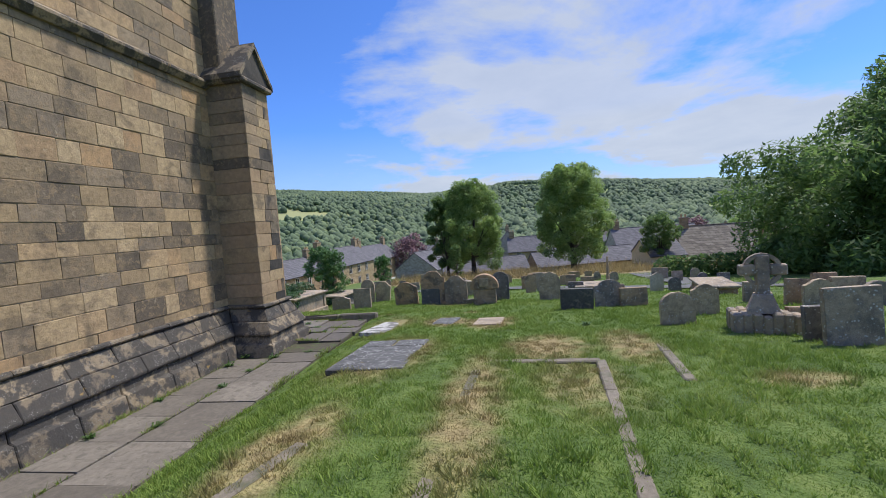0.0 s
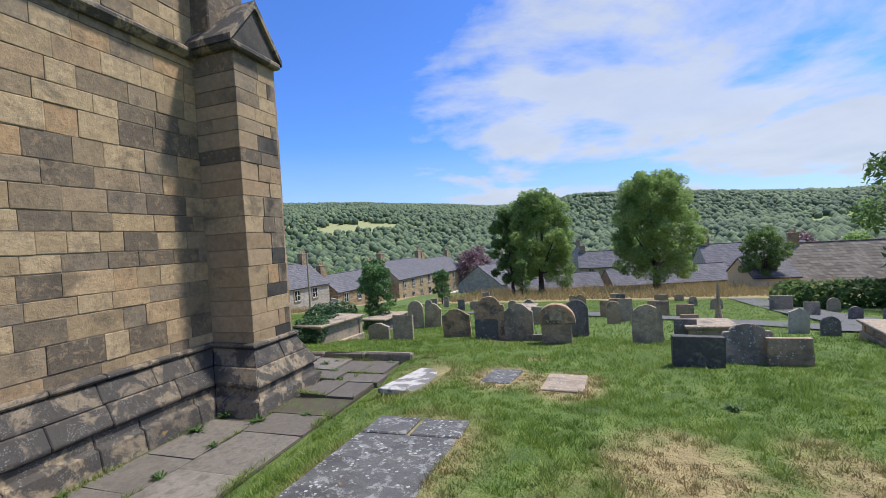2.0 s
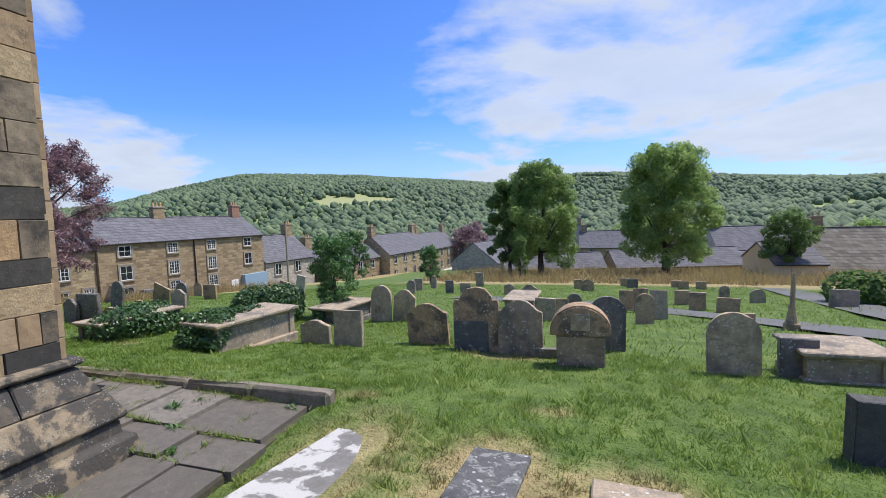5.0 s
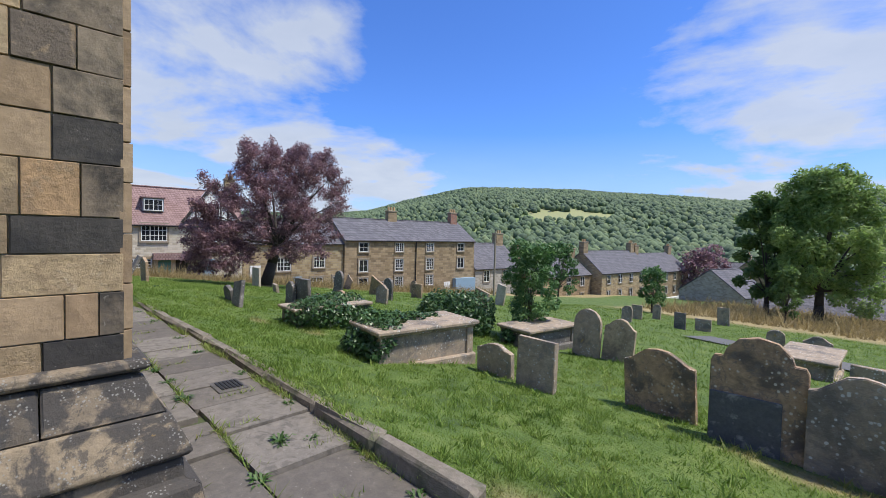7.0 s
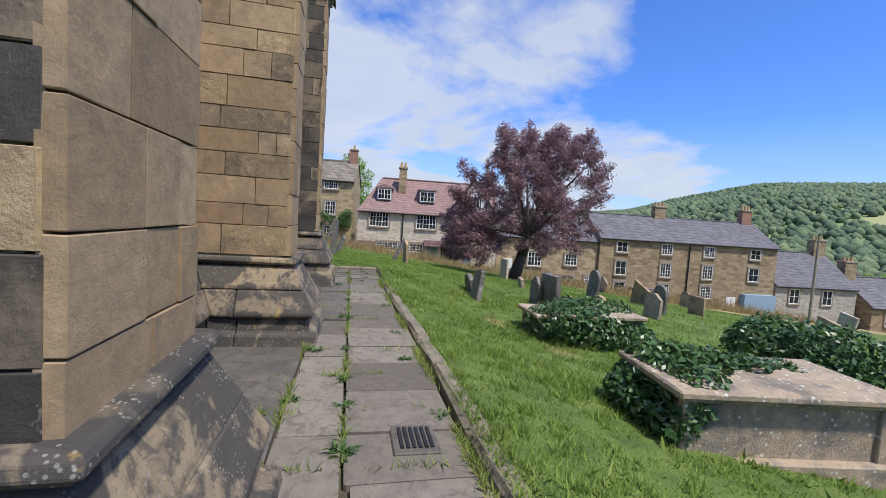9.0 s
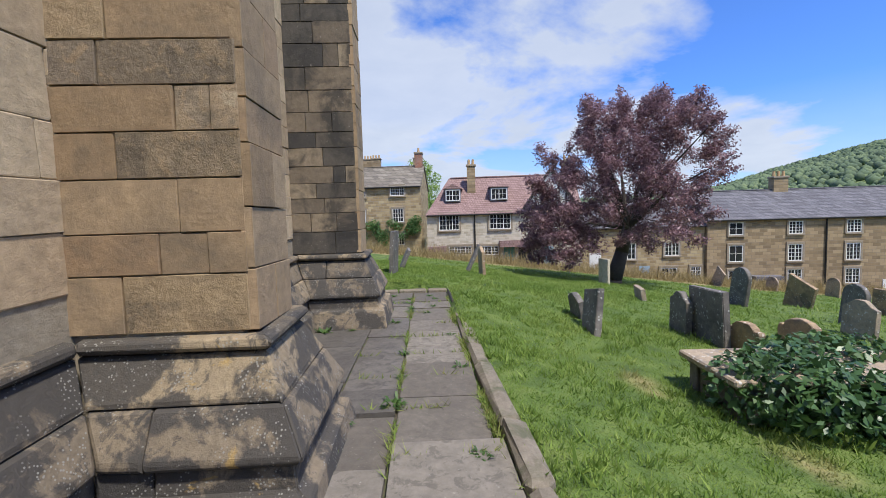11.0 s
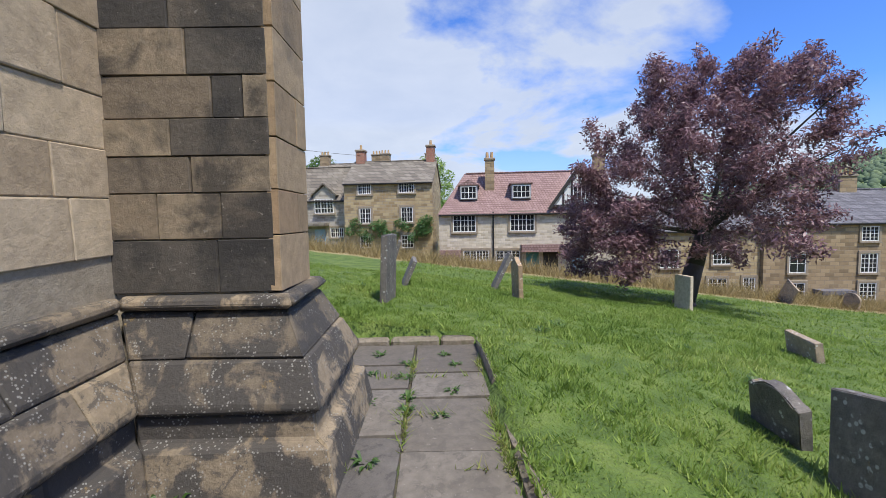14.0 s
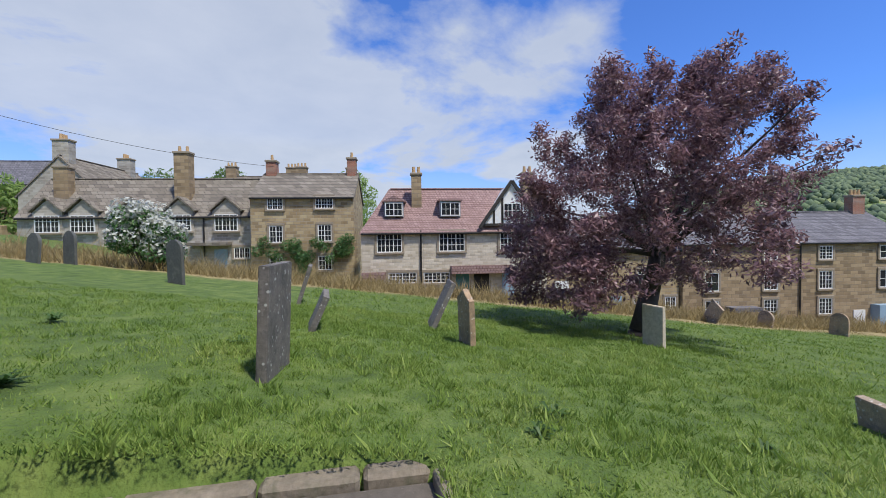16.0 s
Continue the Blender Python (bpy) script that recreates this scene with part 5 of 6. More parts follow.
def joint_grass():
    """Grass and moss along kerbs, path edges and paving joints."""
    rng = np.random.default_rng(9)
    xs, ys, zs = [], [], []

    def run(n, x, y, z, patch):
        keep = np.sin(x * patch + 3 * np.sin(y * patch * .7)) + rng.normal(0, .5, n) > .15
        xs.append(x[keep]), ys.append(y[keep]), zs.append(z[keep])

    def pz(x):
        return -.365 + .085 * smooth_np(-3.6, -6, x) - .035 * smooth_np(-8, -11.5, x) + .03 * smooth_np(-12.5, -14, x)

    x = rng.uniform(-14, -3.5, 5200)
    run(5200, x, kerb_y(x) - .11 + rng.normal(0, .02, 5200), pz(x), 4.0)
    for y0, a, b, n in ((9.255, -14, -6, 1500), (9.29, -6, -3.7, 700), (8.855, -9.4, -3.6, 1300), (8.2, -4.6, -3.6, 500)):
        x = rng.uniform(a, b, n)
        run(n, x, y0 + rng.normal(0, .012, n), pz(x), 5.0)
    x = rng.uniform(-14, -3.7, 1800)
    y = rng.uniform(8.7, 9.9, 1800)
    x = np.round(x / .68) * .68 + rng.normal(0, .012, 1800)
    run(1800, x, y, pz(x), 6.0)
    y = rng.uniform(1.5, 9, 4200)
    run(4200, -3.66 + rng.normal(0, .035, 4200), y, np.full(4200, -.42), 3.0)
    y = rng.uniform(2.5, 7.6, 2200)
    run(2200, -5.3 + rng.normal(0, .035, 2200), y, np.full(2200, -.43), 3.0)
    y = rng.uniform(2.5, 8.2, 1200)
    run(1200, -4.56 + rng.normal(0, .012, 1200), y, np.full(1200, -.42), 4.0)
    x = rng.uniform(-12.3, -5.2, 1500)
    run(1500, x, 7.99 + rng.normal(0, .03, 1500), pz(x), 3.0)
    x, y, z = np.concatenate(xs), np.concatenate(ys), np.concatenate(zs)
    n = len(x)
    h, a, w = rng.uniform(.02, .085, n), rng.uniform(0, 6.283, n), rng.uniform(.003, .007, n)
    l = rng.normal(0, .7, (2, n)) * h
    cx, cy = np.cos(a) * w, np.sin(a) * w
    v = np.stack((np.stack((x - cx, y - cy, z), -1), np.stack((x + cx, y + cy, z), -1), np.stack((x + l[0], y + l[1], z + h), -1)), 1).reshape(-1, 3)
    ob = raw("joint_grass", v, np.arange(3 * n).reshape(-1, 3), BLADES)
    at = ob.data.attributes.new("dry", "FLOAT", "POINT")
    at.data.foreach_set("value", np.repeat(rng.uniform(0, .25, n), 3).astype(np.float32))
    tagged(ob, "tufts of grass growing in the paving joints and along the kerb", "grass", kind="stuff")


joint_grass()


# ---- houses ----
STREET = Matrix(((.106, -.9944, 0, -36.6), (.9944, .106, 0, 13.0), (0, 0, 1, 0), (0, 0, 0, 1)))


def window(parent, s, z, w, h, y=0.0, lights=3, bars=2, rows=3, surround=True):
    """A window in the facade: stone surround, painted frame with glazing bars, glass and sill. s is its middle, z its middle height."""
    a, b, t = w / 2, h / 2, .05
    lw = (w - t) / lights
    bars_at = []
    for i in range(lights + 1):
        x = -a + lw * i
        bars_at.append(("jamb" if i in (0, lights) else "mullion", (x, x + t, -.05, .03, -b, b)))
    for i in range(lights):
        x0, x1 = -a + t + lw * i + .001, -a + lw * (i + 1) - .001
        for zz in (-b, b - t):
            bars_at.append(("rail", (x0, x1, -.048, .028, zz, zz + t)))
        for k in range(1, bars):
            x = -a + t / 2 + lw * i + lw * k / bars
            bars_at.append(("glazing_bar", (x - .012, x + .012, -.036, -.018, -b + t, b - t)))
        for k in range(1, rows):
            zz = -b + t / 2 + (h - t) * k / rows
            bars_at.append(("glazing_bar", (x0, x1, -.033, -.017, zz - .012, zz + .012)))
    fr = part("window", box(bmesh.new(), -a + .02, a - .02, -.016, -.004, -b + .02, b - .02), GLASS, parent)
    fr.location = (s, y - .005, z)
    if parent.parent is None:
        for name, spans in bars_at:
            part(name, box(bmesh.new(), *spans), PAINT, fr)
        if surround:
            part("lintel", box(bmesh.new(), -a - .12, a + .12, -.075, .06, b, b + .16, .01), DRESSED, fr)
            part("sill", box(bmesh.new(), -a - .12, a + .12, -.11, .06, -b - .12, -b, .01), DRESSED, fr)
            part("stone_jamb", box(bmesh.new(), -a - .12, -a, -.07, .06, -b + .001, b - .001), DRESSED, fr)
            part("stone_jamb", box(bmesh.new(), a, a + .12, -.07, .06, -b + .001, b - .001), DRESSED, fr)
    else:
        bm = bmesh.new()
        for name, spans in bars_at:
            box(bm, *spans)
        part("window_frame", bm, PAINT, parent).location = fr.location
        if surround:
            part("sill", box(bmesh.new(), -a - .12, a + .12, -.11, .06, -b - .12, -b, .01), DRESSED, parent).location = fr.location


def chimney(parent, s, y, z0, z1, w=.6, d=.5, pots=2, material=None):
    bm = box(bmesh.new(), s - w / 2, s + w / 2, y - d / 2, y + d / 2, z0, z1 - .14)
    ch = part("chimney", bm, material or HOUSE_C, parent)
    bm = box(bmesh.new(), s - w / 2 - .06, s + w / 2 + .06, y - d / 2 - .06, y + d / 2 + .06, z1 - .138, z1, .02)
    part("chimney_cap", bm, DRESSED, ch)
    for i in range(pots):
        x = s + (i - (pots - 1) / 2) * w / max(1, pots)
        part("chimney_pot", tube(bmesh.new(), (x, y, z1), (x, y, z1 + .38), .11, .085, 8), POT, ch)


def house(label, s0, s1, y0, depth, zb, ze, zr, wall, roof, frame=STREET, hip=0.0, name="stone_house"):
    root = empty(name, frame @ Matrix.Translation(((s0 + s1) / 2, y0, zb)), label, "house", "street houses")
    inv = Matrix.Translation((-(s0 + s1) / 2, -y0, -zb))
    ym = depth / 2
    bm = bmesh.new()
    pr = [(y0, zb), (y0 + depth, zb), (y0 + depth, ze), (y0 + ym, zr - .08), (y0, ze)]
    if hip:
        box(bm, s0, s1, y0, y0 + depth, zb, ze)
    else:
        turn = Matrix(((0, 1, 0, 0), (1, 0, 0, 0), (0, 0, 1, 0), (0, 0, 0, 1)))
        prism(bm, pr, s0, s1, turn)
    w = part("wall", bm, wall, root)
    w.matrix_parent_inverse = inv
    bm = bmesh.new()
    o, t = .16, .12
    k = (zr - ze) / ym
    lo = ze - k * o
    q = [(s0 - .08 + 0, s0 - .08 + hip), (s1 + .08, s1 + .08)]
    for a, b in ((y0 - o, y0 + ym), (y0 + depth + o, y0 + ym)):
        vs = [(q[0][0], a, lo), (q[1][0], a, lo), (q[1][1], b, zr), (q[0][1], b, zr)]
        top = [bm.verts.new(v) for v in vs]
        bot = [bm.verts.new((v[0], v[1], v[2] - t)) for v in vs]
        bm.faces.new(top)
        bm.faces.new(bot[::-1])
        for i in range(4):
            bm.faces.new((top[i], top[(i + 1) % 4], bot[(i + 1) % 4], bot[i]))
    if hip:
        bm.faces.new([bm.verts.new(v) for v in ((s0 - .08, y0 - o, lo), (s0 - .08 + hip, y0 + ym, zr), (s0 - .08, y0 + depth + o, lo))])
    box(bm, s0 + hip, s1 + .06, y0 + ym - .1, y0 + ym + .1, zr - .03, zr + .05, .02)
    bmesh.ops.recalc_face_normals(bm, faces=bm.faces)
    r = part("roof", bm, roof, root)
    r.matrix_parent_inverse = inv
    bm = box(bmesh.new(), s0, s1, y0 - o - .08, y0 - o + .02, lo - .12, lo - .02, .02)
    g = part("gutter", bm, IRON, root)
    g.matrix_parent_inverse = inv
    return root, inv


def fit_in(root, inv):
    """Moves children that were placed in street coordinates into the house's own frame."""
    for c in root.children:
        if c.name.split(".")[0] in ("window", "chimney", "door", "drainpipe", "porch_roof", "dormer", "gablet", "timber_gable", "shop_front", "climber"):
            c.matrix_parent_inverse = inv


def slab_part(name, root, m, *a, label=""):
    return part(name, box(bmesh.new(), *a), m, root, label)


def pipe(root, s, y, z0, z1):
    part("drainpipe", tube(bmesh.new(), (s, y - .08, z0), (s, y - .08, z1), .05, .05, 8), IRON, root)


def dormer(root, s, y, z, w, h, roofm, pitched=False):
    d = part("dormer", box(bmesh.new(), s - w / 2 - .06, s + w / 2 + .06, y, y + 1.5, z - h / 2 - .06, z + h / 2 + .08), LEAD, root)
    bm = bmesh.new()
    if pitched:
        prism(bm, [(s - w / 2 - .2, z + h / 2 + .06), (s + w / 2 + .2, z + h / 2 + .06), (s, z + h / 2 + .42)], y - .12, y + 1.6)
    else:
        box(bm, s - w / 2 - .16, s + w / 2 + .16, y - .14, y + 1.6, z + h / 2 + .081, z + h / 2 + .17)
    part("dormer_roof", bm, roofm, d)
    window(d, s, z, w, h, y - .03, 2, 2, 2, False)


# pale cottage row with red roof and dormers
hB, inv = house("pale limestone house with red tiled roof and white dormers", -3.35, 7.4, 0, 5.2, -4.2, 1.55, 4.15, HOUSE_B, RED_ROOF, hip=1.6)
for s, z, w, h, n in ((-1.77, .82, 1.42, 1.1, 3), (1.8, .83, 1.48, 1.1, 3), (5.3, .8, 1.4, 1.1, 3), (-1.05, -1.2, 1.6, .62, 4), (.9, -1.22, 1.5, .62, 3)):
    window(hB, s, z, w, h, 0, n)
for s, m, w in ((2.4, TEAL, .75), (3.5, DARKWOOD, .9), (5.1, BLUE, .75)):
    slab_part("door", hB, m, s - w / 2, s + w / 2, -.06, .02, -2.6, -1.0)
slab_part("porch_roof", hB, RED_ROOF, 1.7, 5.2, -.75, .02, -.98, -.55, label="red tiled lean-to porch roof")
slab_part("porch_roof", hB, RED_ROOF, -3.3, -2.0, -.7, .02, -1.2, -.85, label="red tiled lean-to porch roof")
dormer(hB, -1.5, .6, 2.75, 1.0, .78, RED_ROOF, True)
dormer(hB, 1.8, .6, 2.75, 1.1, .78, RED_ROOF)
chimney(hB, -.15, 1.6, 2.2, 5.0, .6, .5, 2)
chimney(hB, 7.0, 2.6, 3.6, 5.2, .7, .6, 2)
pipe(hB, .02, 0, -3, 1.5)
bm = bmesh.new()
prism(bm, [(3.6, 1.75), (7.0, 1.75), (5.3, 4.1)], -.12, 2.4)
tg = part("timber_gable", bm, PAINT, hB, "white half-timbered gable with black beams")
bm = bmesh.new()
for x0, z0, x1, z1 in ((3.4, 1.6, 5.3, 4.3), (5.3, 4.3, 7.2, 1.6)):
    dx, dz = x1 - x0, z1 - z0
    l = math.hypot(dx, dz)
    m = Matrix.Translation(((x0 + x1) / 2, -.18, (z0 + z1) / 2)) @ Matrix.Rotation(-math.atan2(dz, dx), 4, "Y")
    box(bm, -l / 2, l / 2, -.1, .1, -.09, .09, 0, m)
for x in (4.25, 4.75, 5.85, 6.35):
    box(bm, x - .06, x + .06, -.15, -.115, 1.8, 4.1 - abs(x - 5.3) * 1.38)
box(bm, 3.5, 7.1, -.16, -.116, 1.72, 1.86)
part("beam_frame", bm, DARKWOOD, tg)
window(tg, 5.3, 2.6, 1.0, .85, -.17, 2, 2, 2, False)
fit_in(hB, inv)

# tall golden house
hA, inv = house("three-storey golden stone house with climbing plants", -10.4, -4.1, 3, 6, -3, 3.8, 5.6, HOUSE_A, STONE_ROOF)
for s, z, w, h in ((-8.9, 3.3, .95, .72), (-5.9, 3.35, 1.1, .72), (-8.87, 1.42, .82, 1.05), (-5.9, 1.46, .85, 1.05), (-5.9, -.42, .85, .9), (-8.9, -.42, .8, .85)):
    window(hA, s, z, w, h, 3, 2 if w < .9 else 3, 2, 3)
chimney(hA, -9.9, 6, 5, 6.5, .65, .7, 1, BRICK)
chimney(hA, -4.5, 6, 5, 6.7, .6, .7, 1, BRICK)
fit_in(hA, inv)
cv, cf = leaf_cloud([(-10.0 + .45 * i, 2.86, .4 + .55 * math.sin(i * 1.7)) for i in range(12)] + [(-7.4 + .3 * math.sin(i), 2.86, -1.2 + .35 * i) for i in range(6)] + [(-4.7 + .25 * math.sin(i * 2), 2.86, .2 + .22 * i) for i in range(5)], [.42] * 23, 6500, .085, 41)
cl = raw("climber", cv, cf, SHRUB_LEAF, hA)
cl.matrix_parent_inverse = inv

# low cottages with gabled windows
hC, inv = house("row of low stone cottages with gabled upper windows", -24.6, -10.5, 4, 5.5, -3, 2.75, 5.35, HOUSE_D, STONE_ROOF)
for s in (-22.8, -20.75, -17.8, -15.05, -12.2):
    bm = bmesh.new()
    prism(bm, [(s - .85, 1.4), (s + .85, 1.4), (s + .85, 2.95), (s, 3.7), (s - .85, 2.95)], 3.93, 6.2)
    gb = part("gablet", bm, HOUSE_D, hC)
    bm = bmesh.new()
    for sg in (-1, 1):
        l = 1.35
        m = Matrix.Translation((s + sg * .5, 4.9, 3.4)) @ Matrix.Rotation(sg * math.atan2(.75, .85), 4, "Y")
        box(bm, -l / 2, l / 2, -1.15, 1.15, -.05, .05, 0, m)
    part("gablet_roof", bm, STONE_ROOF, gb)
    window(gb, s, 2.2, 1.42, 1.05, 3.9, 3, 2, 3)
for s, z, w, h in ((-11.3, .25, 1.0, .7), (-17.0, .2, 1.1, .7), (-21.5, .2, 1.3, .7)):
    window(hC, s, z, w, h, 4, 3, 2, 2)
slab_part("porch_roof", hC, STONE_ROOF, -14.4, -11.9, 3.1, 4.02, .75, .95, label="stone-slated porch roof")
slab_part("door", hC, BLUE, -13.0, -12.2, 3.94, 4.02, -1.5, .5)
chimney(hC, -22.9, 5.5, 3.4, 6.0, .9, .6, 0)
chimney(hC, -15.3, 5.2, 3.2, 6.9, .95, .7, 2)
pipe(hC, -13.6, 4, 0, 2.6)
fit_in(hC, inv)
hD, inv = house("grey rubble gable house with tall chimney", 0, 9, 0, 5.6, -3, 4.5, 7.3, HOUSE_D, STONE_ROOF, frame=STREET @ Matrix.Translation((-22.6, 8.5, 0)) @ Matrix.Rotation(radians(90), 4, "Z"))
chimney(hD, .5, 2.8, 6.6, 8.5, .7, 1.1, 3, HOUSE_D)
chimney(hD, 7.5, 2.8, 6.6, 8.4, .7, 1.1, 3, HOUSE_D)
fit_in(hD, inv)

# houses up the hill behind
for i, (s, y, w, ze, zr, m) in enumerate(((-18.5, 17, 7, 5.6, 7.4, HOUSE_D), (-11.5, 16, 6, 5.4, 7.2, HOUSE_A), (-44, 20, 9, 6.8, 9.4, HOUSE_C))):
    h, inv = house("stone house with chimneys on the hill behind", s, s + w, y, 6, -3, ze, zr, m, SLATE if i else STONE_ROOF)
    chimney(h, s + .6, y + 3, zr - .6, zr + 1.0, 1.0, .7, 3)
    chimney(h, s + w - .6, y + 3, zr - .6, zr + .9, 1.0, .7, 3)
    fit_in(h, inv)

garden_wall = part("garden_wall", box(bmesh.new(), -46, -28.6, 7.6, 8.1, -4, 2.3, .04), HOUSE_C)
garden_wall.matrix_world = STREET
tagged(garden_wall, "tall brown stone garden wall beside the gable house", "wall", kind="structure")
for s, y, top, w, k in ((-31.5, 11, 5.9, 4.5, 1), (-34.5, 10.5, 5.2, 4.6, 2), (-38.5, 12, 6.4, 5.5, 3), (-21, 27, 9.3, 6, 4), (-7, 28, 9.0, 6, 5), (-29.5, 30, 9.5, 8, 6), (-50, 16, 8, 8, 7), (-58, 14, 7, 8, 8)):
    p = STREET @ Vector((s, y, 0))
    zt = float(terrain(p.x, p.y))
    tree("garden_tree", "leafy green tree in a garden behind the cottages", p.x, p.y, top - zt, max(2.5, top - 1.5), w, LIME_LEAF if k % 2 else DARK_LEAF, 2600, .26, 30, 90 + k, trunk=.16, clump_r=.17)

# brown terrace facing the churchyard
hT, inv = house("long three-storey brown gritstone terrace with slate roof", 15.85, 31.4, 0, 6, -8, .6, 2.55, HOUSE_C, SLATE, name="stone_terrace")
for s in (17.7, 21.55, 25.25, 29.4):
    for z, w, h in ((-.15, .92, .85), (-1.85, .92, 1.12), (-3.5, .92, 1.0)):
        if s > 29 and z < -3:
            continue
        window(hT, s, z, w, h, 0, 2 if s in (21.55, 25.25) else 1, 2, 4 if s in (21.55, 25.25) else 2)
pipe(hT, 23.5, 0, -6, .5)
chimney(hT, 22.4, 3, 2.0, 3.5, 1.0, .6, 3)
chimney(hT, 30.6, 3, 2.0, 3.7, .9, .6, 3, BRICK)
slab_part("shop_front", hT, BLUE, 28.4, 31.2, -.55, .02, -5.8, -3.45, label="pale blue painted shop bay window")
bm = bmesh.new()
for i in range(5):
    box(bm, 28.6 + i * .58, 28.66 + i * .58, -.6, -.552, -5.4, -3.7)
box(bm, 28.5, 31.1, -.61, -.553, -4.2, -4.12)
part("glazing_bars", bm, PAINT, hT.children[-1])
part("shop_glass", box(bmesh.new(), 28.62, 31.0, -.575, -.556, -5.3, -3.75), GLASS, hT.children[-1])
slab_part("porch_roof", hT, SLATE, 18.6, 20.4, -.8, .02, -3.6, -3.35, label="slated porch canopy")
slab_part("door", hT, PAINT, 27.2, 28.0, -.05, .02, -5.6, -3.8)
fit_in(hT, inv)
hL, inv = house("two-storey golden stone cottage with slate roof", 7.5, 15.8, .25, 5.5, -6, .25, 2.0, HOUSE_A, SLATE)
for s, z, w, h in ((10.6, -1.55, 1.1, 1.1), (13.6, -1.45, 1.0, .9), (13.4, -3.2, 1.1, .9), (9.0, -3.0, 1.0, .9), (15.2, -3.1, .7, .8)):
    window(hL, s, z, w, h, .25, 2, 2, 3)
slab_part("door", hL, PAINT, 8.0, 8.8, .19, .27, -3.4, -1.6)
slab_part("door", hL, BLUE, 11.4, 12.1, .19, .27, -4.4, -2.6)
fit_in(hL, inv)

# houses lower down the street
rng = random.Random(77)
for s0, s1, y, d, zb, ze, zr, w, r, rows in ((32.6, 40.5, 1.0, 7, -9, -2.6, .2, HOUSE_D, SLATE, 1), (41, 54.5, 0, 6, -12, -4.0, -1.7, HOUSE_C, SLATE, 2), (55, 70, -1.5, 7, -13, -3.8, -.8, HOUSE_A, SLATE, 3), (70.2, 84, -1.5, 7, -14, -4.2, -1.3, HOUSE_C, SLATE, 3)):
    h, inv = house("slate-roofed stone terrace house down the street", s0, s1, y, d, zb, ze, zr, w, r, name="stone_terrace")
    for k in range(int((s1 - s0) / 3.2)):
        for j in range(rows):
            window(h, s0 + 1.8 + k * 3.2, ze - 1.0 - j * 2.3, .95, 1.3, y, 2, 1, 2)
    if rows == 3 and s0 > 60:
        slab_part("shop_front", h, PAINT, s0 + 1, s1 - 2, y - .6, y + .02, ze - 7.5, ze - 4.6, label="white painted shop front")
    chimney(h, s0 + .5, y + d / 2, zr - .6, zr + 1.4, 1.2, .8, 3)
    chimney(h, s1 - .8, y + d / 2, zr - .6, zr + 1.3, 1.2, .8, 3)
    fit_in(h, inv)
EASTWEST = Matrix.Identity(4)


def plain_house(label, x0, x1, y, d, zb, ze, zr, w, r, turn=0.0, wins=True, seed=0, chims=1):
    f = Matrix.Translation((x0, y, 0)) @ Matrix.Rotation(radians(turn), 4, "Z") @ Matrix.Translation((-x0, -y, 0))
    h, inv = house(label, x0, x1, y, d, zb, ze, zr, w, r, frame=f)
    if wins:
        for k in range(max(1, int((x1 - x0) / 4))):
            window(h, x0 + 2 + k * 4, ze - .75, .95, .9, y, 2, 2, 2)
    for k in range(chims):
        chimney(h, x0 + .8 + k * (x1 - x0 - 1.6), y + d / 2, zr - .6, zr + 1.1, .9, .7, 2)
    fit_in(h, inv)


plain_house("long low stone barn with slate roof", 3.2, 24, 60, 6, -9, -4.9, -3.1, HOUSE_C, SLATE, 14, chims=0)
plain_house("low stone cottage with slate roof", -9.5, 2.4, 57.5, 5, -9, -4.9, -3.3, HOUSE_D, SLATE, 14, chims=0)
plain_house("pale stone house with hipped slate roof", -1, 8, 82, 7, -12, -4.2, -1.6, HOUSE_A, SLATE)
plain_house("cream rendered cottage end with slate roof", 13.6, 17.0, 46, 7, -8, -2.9, -1.4, RENDERED, SLATE, wins=False, chims=0)
plain_house("old cottage with sagging stone-slate roof", 19, 32, 52, 9, -9, -4.6, -.6, HOUSE_A, STONE_ROOF, -10)
plain_house("old cottage with sagging stone-slate roof", 22, 36, 42, 9, -9, -4.8, -1.6, HOUSE_D, STONE_ROOF, -18)
plain_house("stone house with slate roof in the town", 15, 27, 66, 8, -10, -3.4, -.8, HOUSE_D, SLATE)
plain_house("stone gable house in the town", -12, -6.5, 66, 8, -11, -5.0, -2.2, HOUSE_D, SLATE, 70, chims=0)
rng = random.Random(5)
for i in range(46):
    y = rng.uniform(88, 210)
    az = radians(rng.uniform(-32, 30))
    x = math.tan(-az) * y
    z = float(terrain(x, y))
    w = rng.uniform(8, 16)
    plain_house("stone town house among trees in the valley", x - w / 2, x + w / 2, y, rng.uniform(6, 8), z - 2, z + rng.uniform(4, 6), z + rng.uniform(7, 9), rng.choice((HOUSE_A, HOUSE_C, HOUSE_D)), rng.choice((SLATE, SLATE, STONE_ROOF)), rng.choice((0, 20, -25, 70, 90)), i < 20)


# ---- poles, stone post and cable ----
# a short plain stone post; it carries no lantern and gives no light
lamp = empty("street_lamp", Matrix.Translation((3.59, 17.67, hz(3.59, 17.67))), "old stone-coloured post with no lantern", "lamp post")
part("base", box(bmesh.new(), -.13, .13, -.13, .13, -.2, .16, .03), GRAVE["B"], lamp)
part("shaft", tube(tube(bmesh.new(), (0, 0, .15), (0, 0, .5), .12, .055, 10), (0, 0, .5), (.02, 0, 1.27), .05, .042, 10), GRAVE["B"], lamp)
part("collar", tube(bmesh.new(), (0, 0, .47), (0, 0, .54), .075, .07, 10), GRAVE["B"], lamp)
pole = empty("telegraph_pole", Matrix.Translation((-26.6, 39.5, float(terrain(-26.6, 39.5)))), "weathered wooden telegraph pole", "pole")
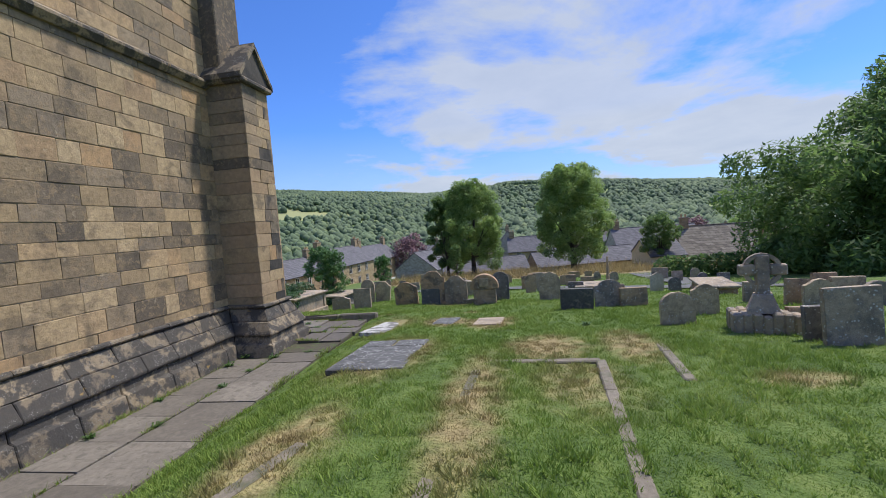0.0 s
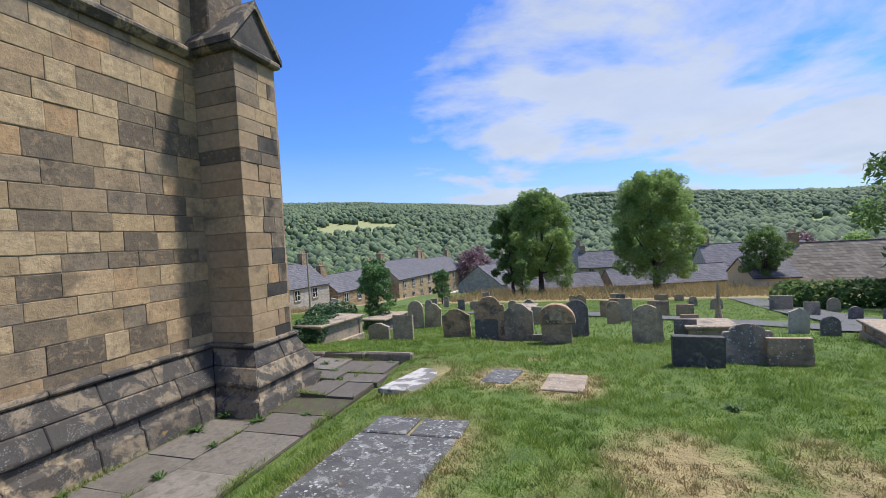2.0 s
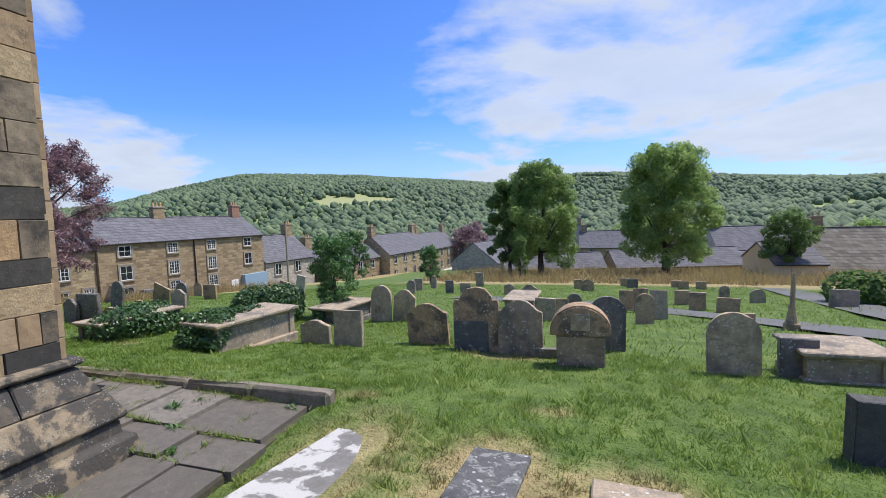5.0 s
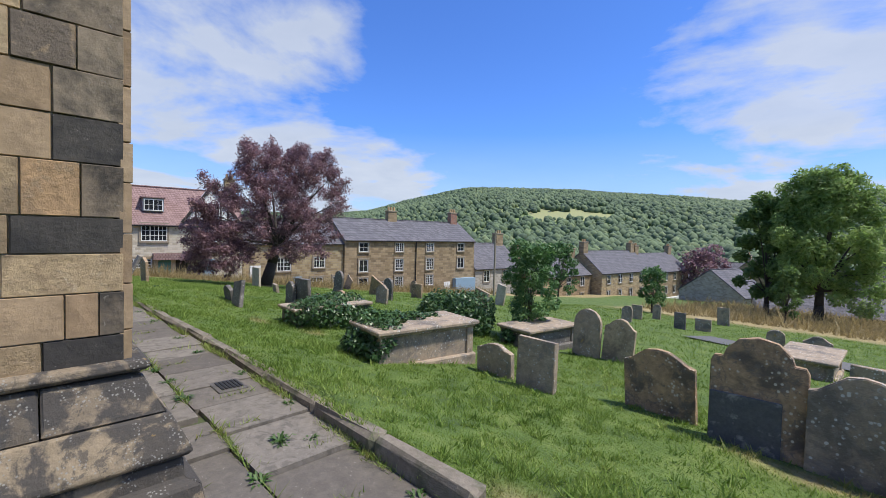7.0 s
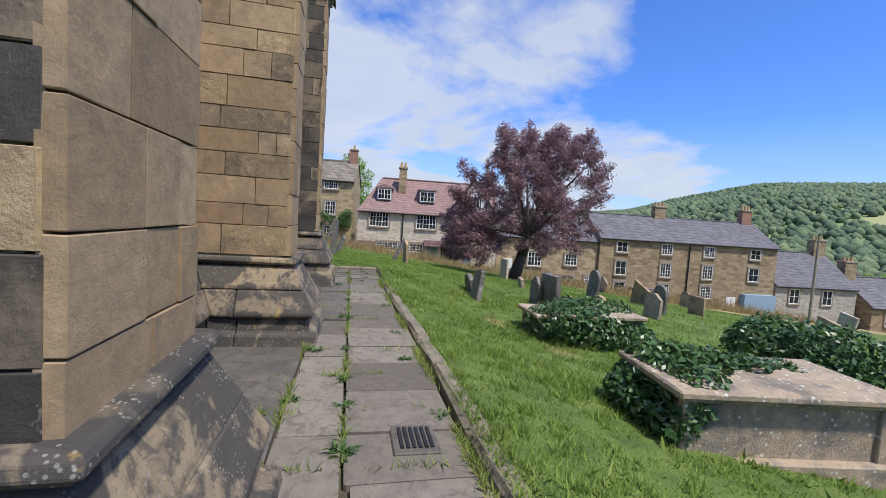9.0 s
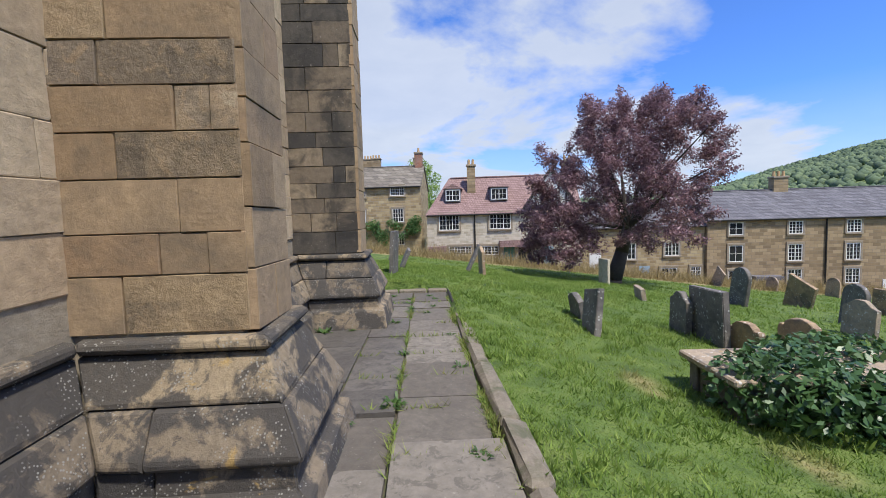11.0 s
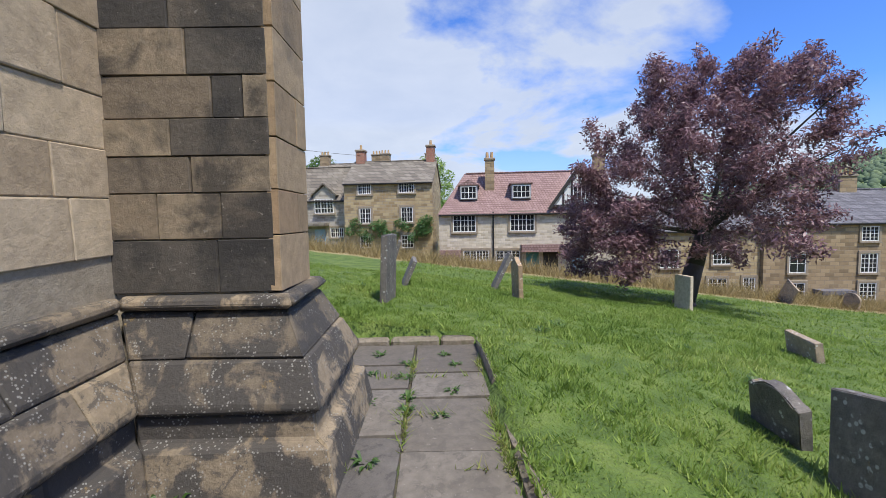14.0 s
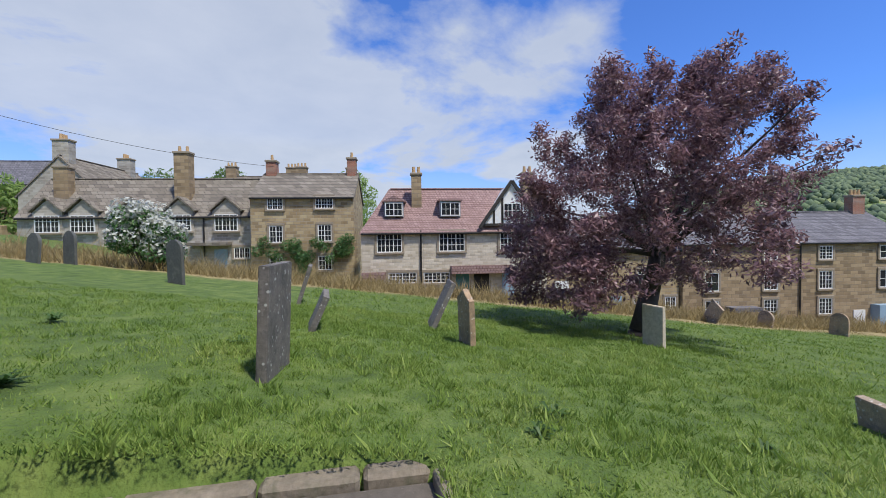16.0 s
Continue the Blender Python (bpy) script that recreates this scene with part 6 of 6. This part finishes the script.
part("shaft", tube(bmesh.new(), (0, 0, -.5), (0, 0, 6.0), .1, .075, 10), DRESSED, pole)
part("pole_cap", tube(bmesh.new(), (0, 0, 6.0), (0, 0, 6.12), .09, .05, 10), IRON, pole)
cable = bpy.data.curves.new("cable", "CURVE")
cable.dimensions, cable.bevel_depth = "3D", .012
sp = cable.splines.new("POLY")
sp.points.add(12)
for i in range(13):
    t = i / 12
    sp.points[i].co = (-38 - 5 * t, -12 + 16 * t, 8.6 - 2.6 * t - 2.0 * t * (1 - t), 1)
cable.materials.append(IRON)
tagged(new("overhead_cable", cable), "thin dark overhead cable slung between houses", "cable")


# ---- woods on the far hills ----
def lump(sub, seed):
    bm = bmesh.new()
    bmesh.ops.create_icosphere(bm, subdivisions=max(sub, 1), radius=1)
    rng = random.Random(seed)
    for v in bm.verts:
        v.co *= rng.uniform(.72, 1.2)
    vs, fs = np.array([v.co[:] for v in bm.verts]), np.array([[v.index for v in f.verts] for f in bm.faces])
    bm.free()
    return vs, fs


def woods(name, label, n, r0, r1, a0, a1, s0, s1, sub, seed, clear):
    rng = np.random.default_rng(seed)
    r = np.sqrt(rng.uniform(r0 ** 2, r1 ** 2, n))
    az = np.radians(rng.uniform(a0, a1, n))
    x, y = -r * np.sin(az), r * np.cos(az)
    gap = np.sin(x / 95 + 1.3 * np.sin(y / 130)) + np.sin(y / 75 + .8 * np.sin(x / 110))
    ok = gap < clear
    x, y = x[ok], y[ok]
    n = len(x)
    z = terrain(x, y)
    s = rng.uniform(s0, s1, n)
    shapes = [lump(sub, seed + k) for k in range(5)]
    vs, fs, base = [], [], 0
    for i in range(n):
        v, f = shapes[i % 5]
        a = i * 2.4
        c, d = math.cos(a), math.sin(a)
        q = v * s[i] * np.array([1, 1, 1.15])
        q = np.stack((q[:, 0] * c - q[:, 1] * d + x[i], q[:, 0] * d + q[:, 1] * c + y[i], q[:, 2] + z[i] + s[i] * .6), -1)
        vs.append(q)
        fs.append(f + base)
        base += len(v)
    return tagged(raw(name, np.concatenate(vs), np.concatenate(fs), WOODS), label, "woodland", kind="stuff")


woods("woodland", "dense green woodland covering the far hills", 40000, 420, 1500, -48, 112, 2.8, 6.0, 0, 31, 1.85)
woods("woodland", "green trees and hedges around the valley fields", 5200, 140, 440, -45, 108, 2, 5, 1, 32, .85)
for i in range(16):
    a = radians(-30 + i * 4.6 + 2 * math.sin(i * 3))
    r = 100 + 45 * ((i * 7) % 5) / 4
    tree("valley_tree", "green tree among the houses of the valley town", -r * math.sin(a), r * math.cos(a), 9 + (i % 3) * 2, 8.5 + (i % 3) * 1.5, 7 + (i % 4), (DARK_LEAF, LIME_LEAF, PURPLE_LEAF, DARK_LEAF)[i % 4] if i != 3 else DARK_LEAF, 3200, .42, 30, 60 + i, trunk=.25, clump_r=.17)
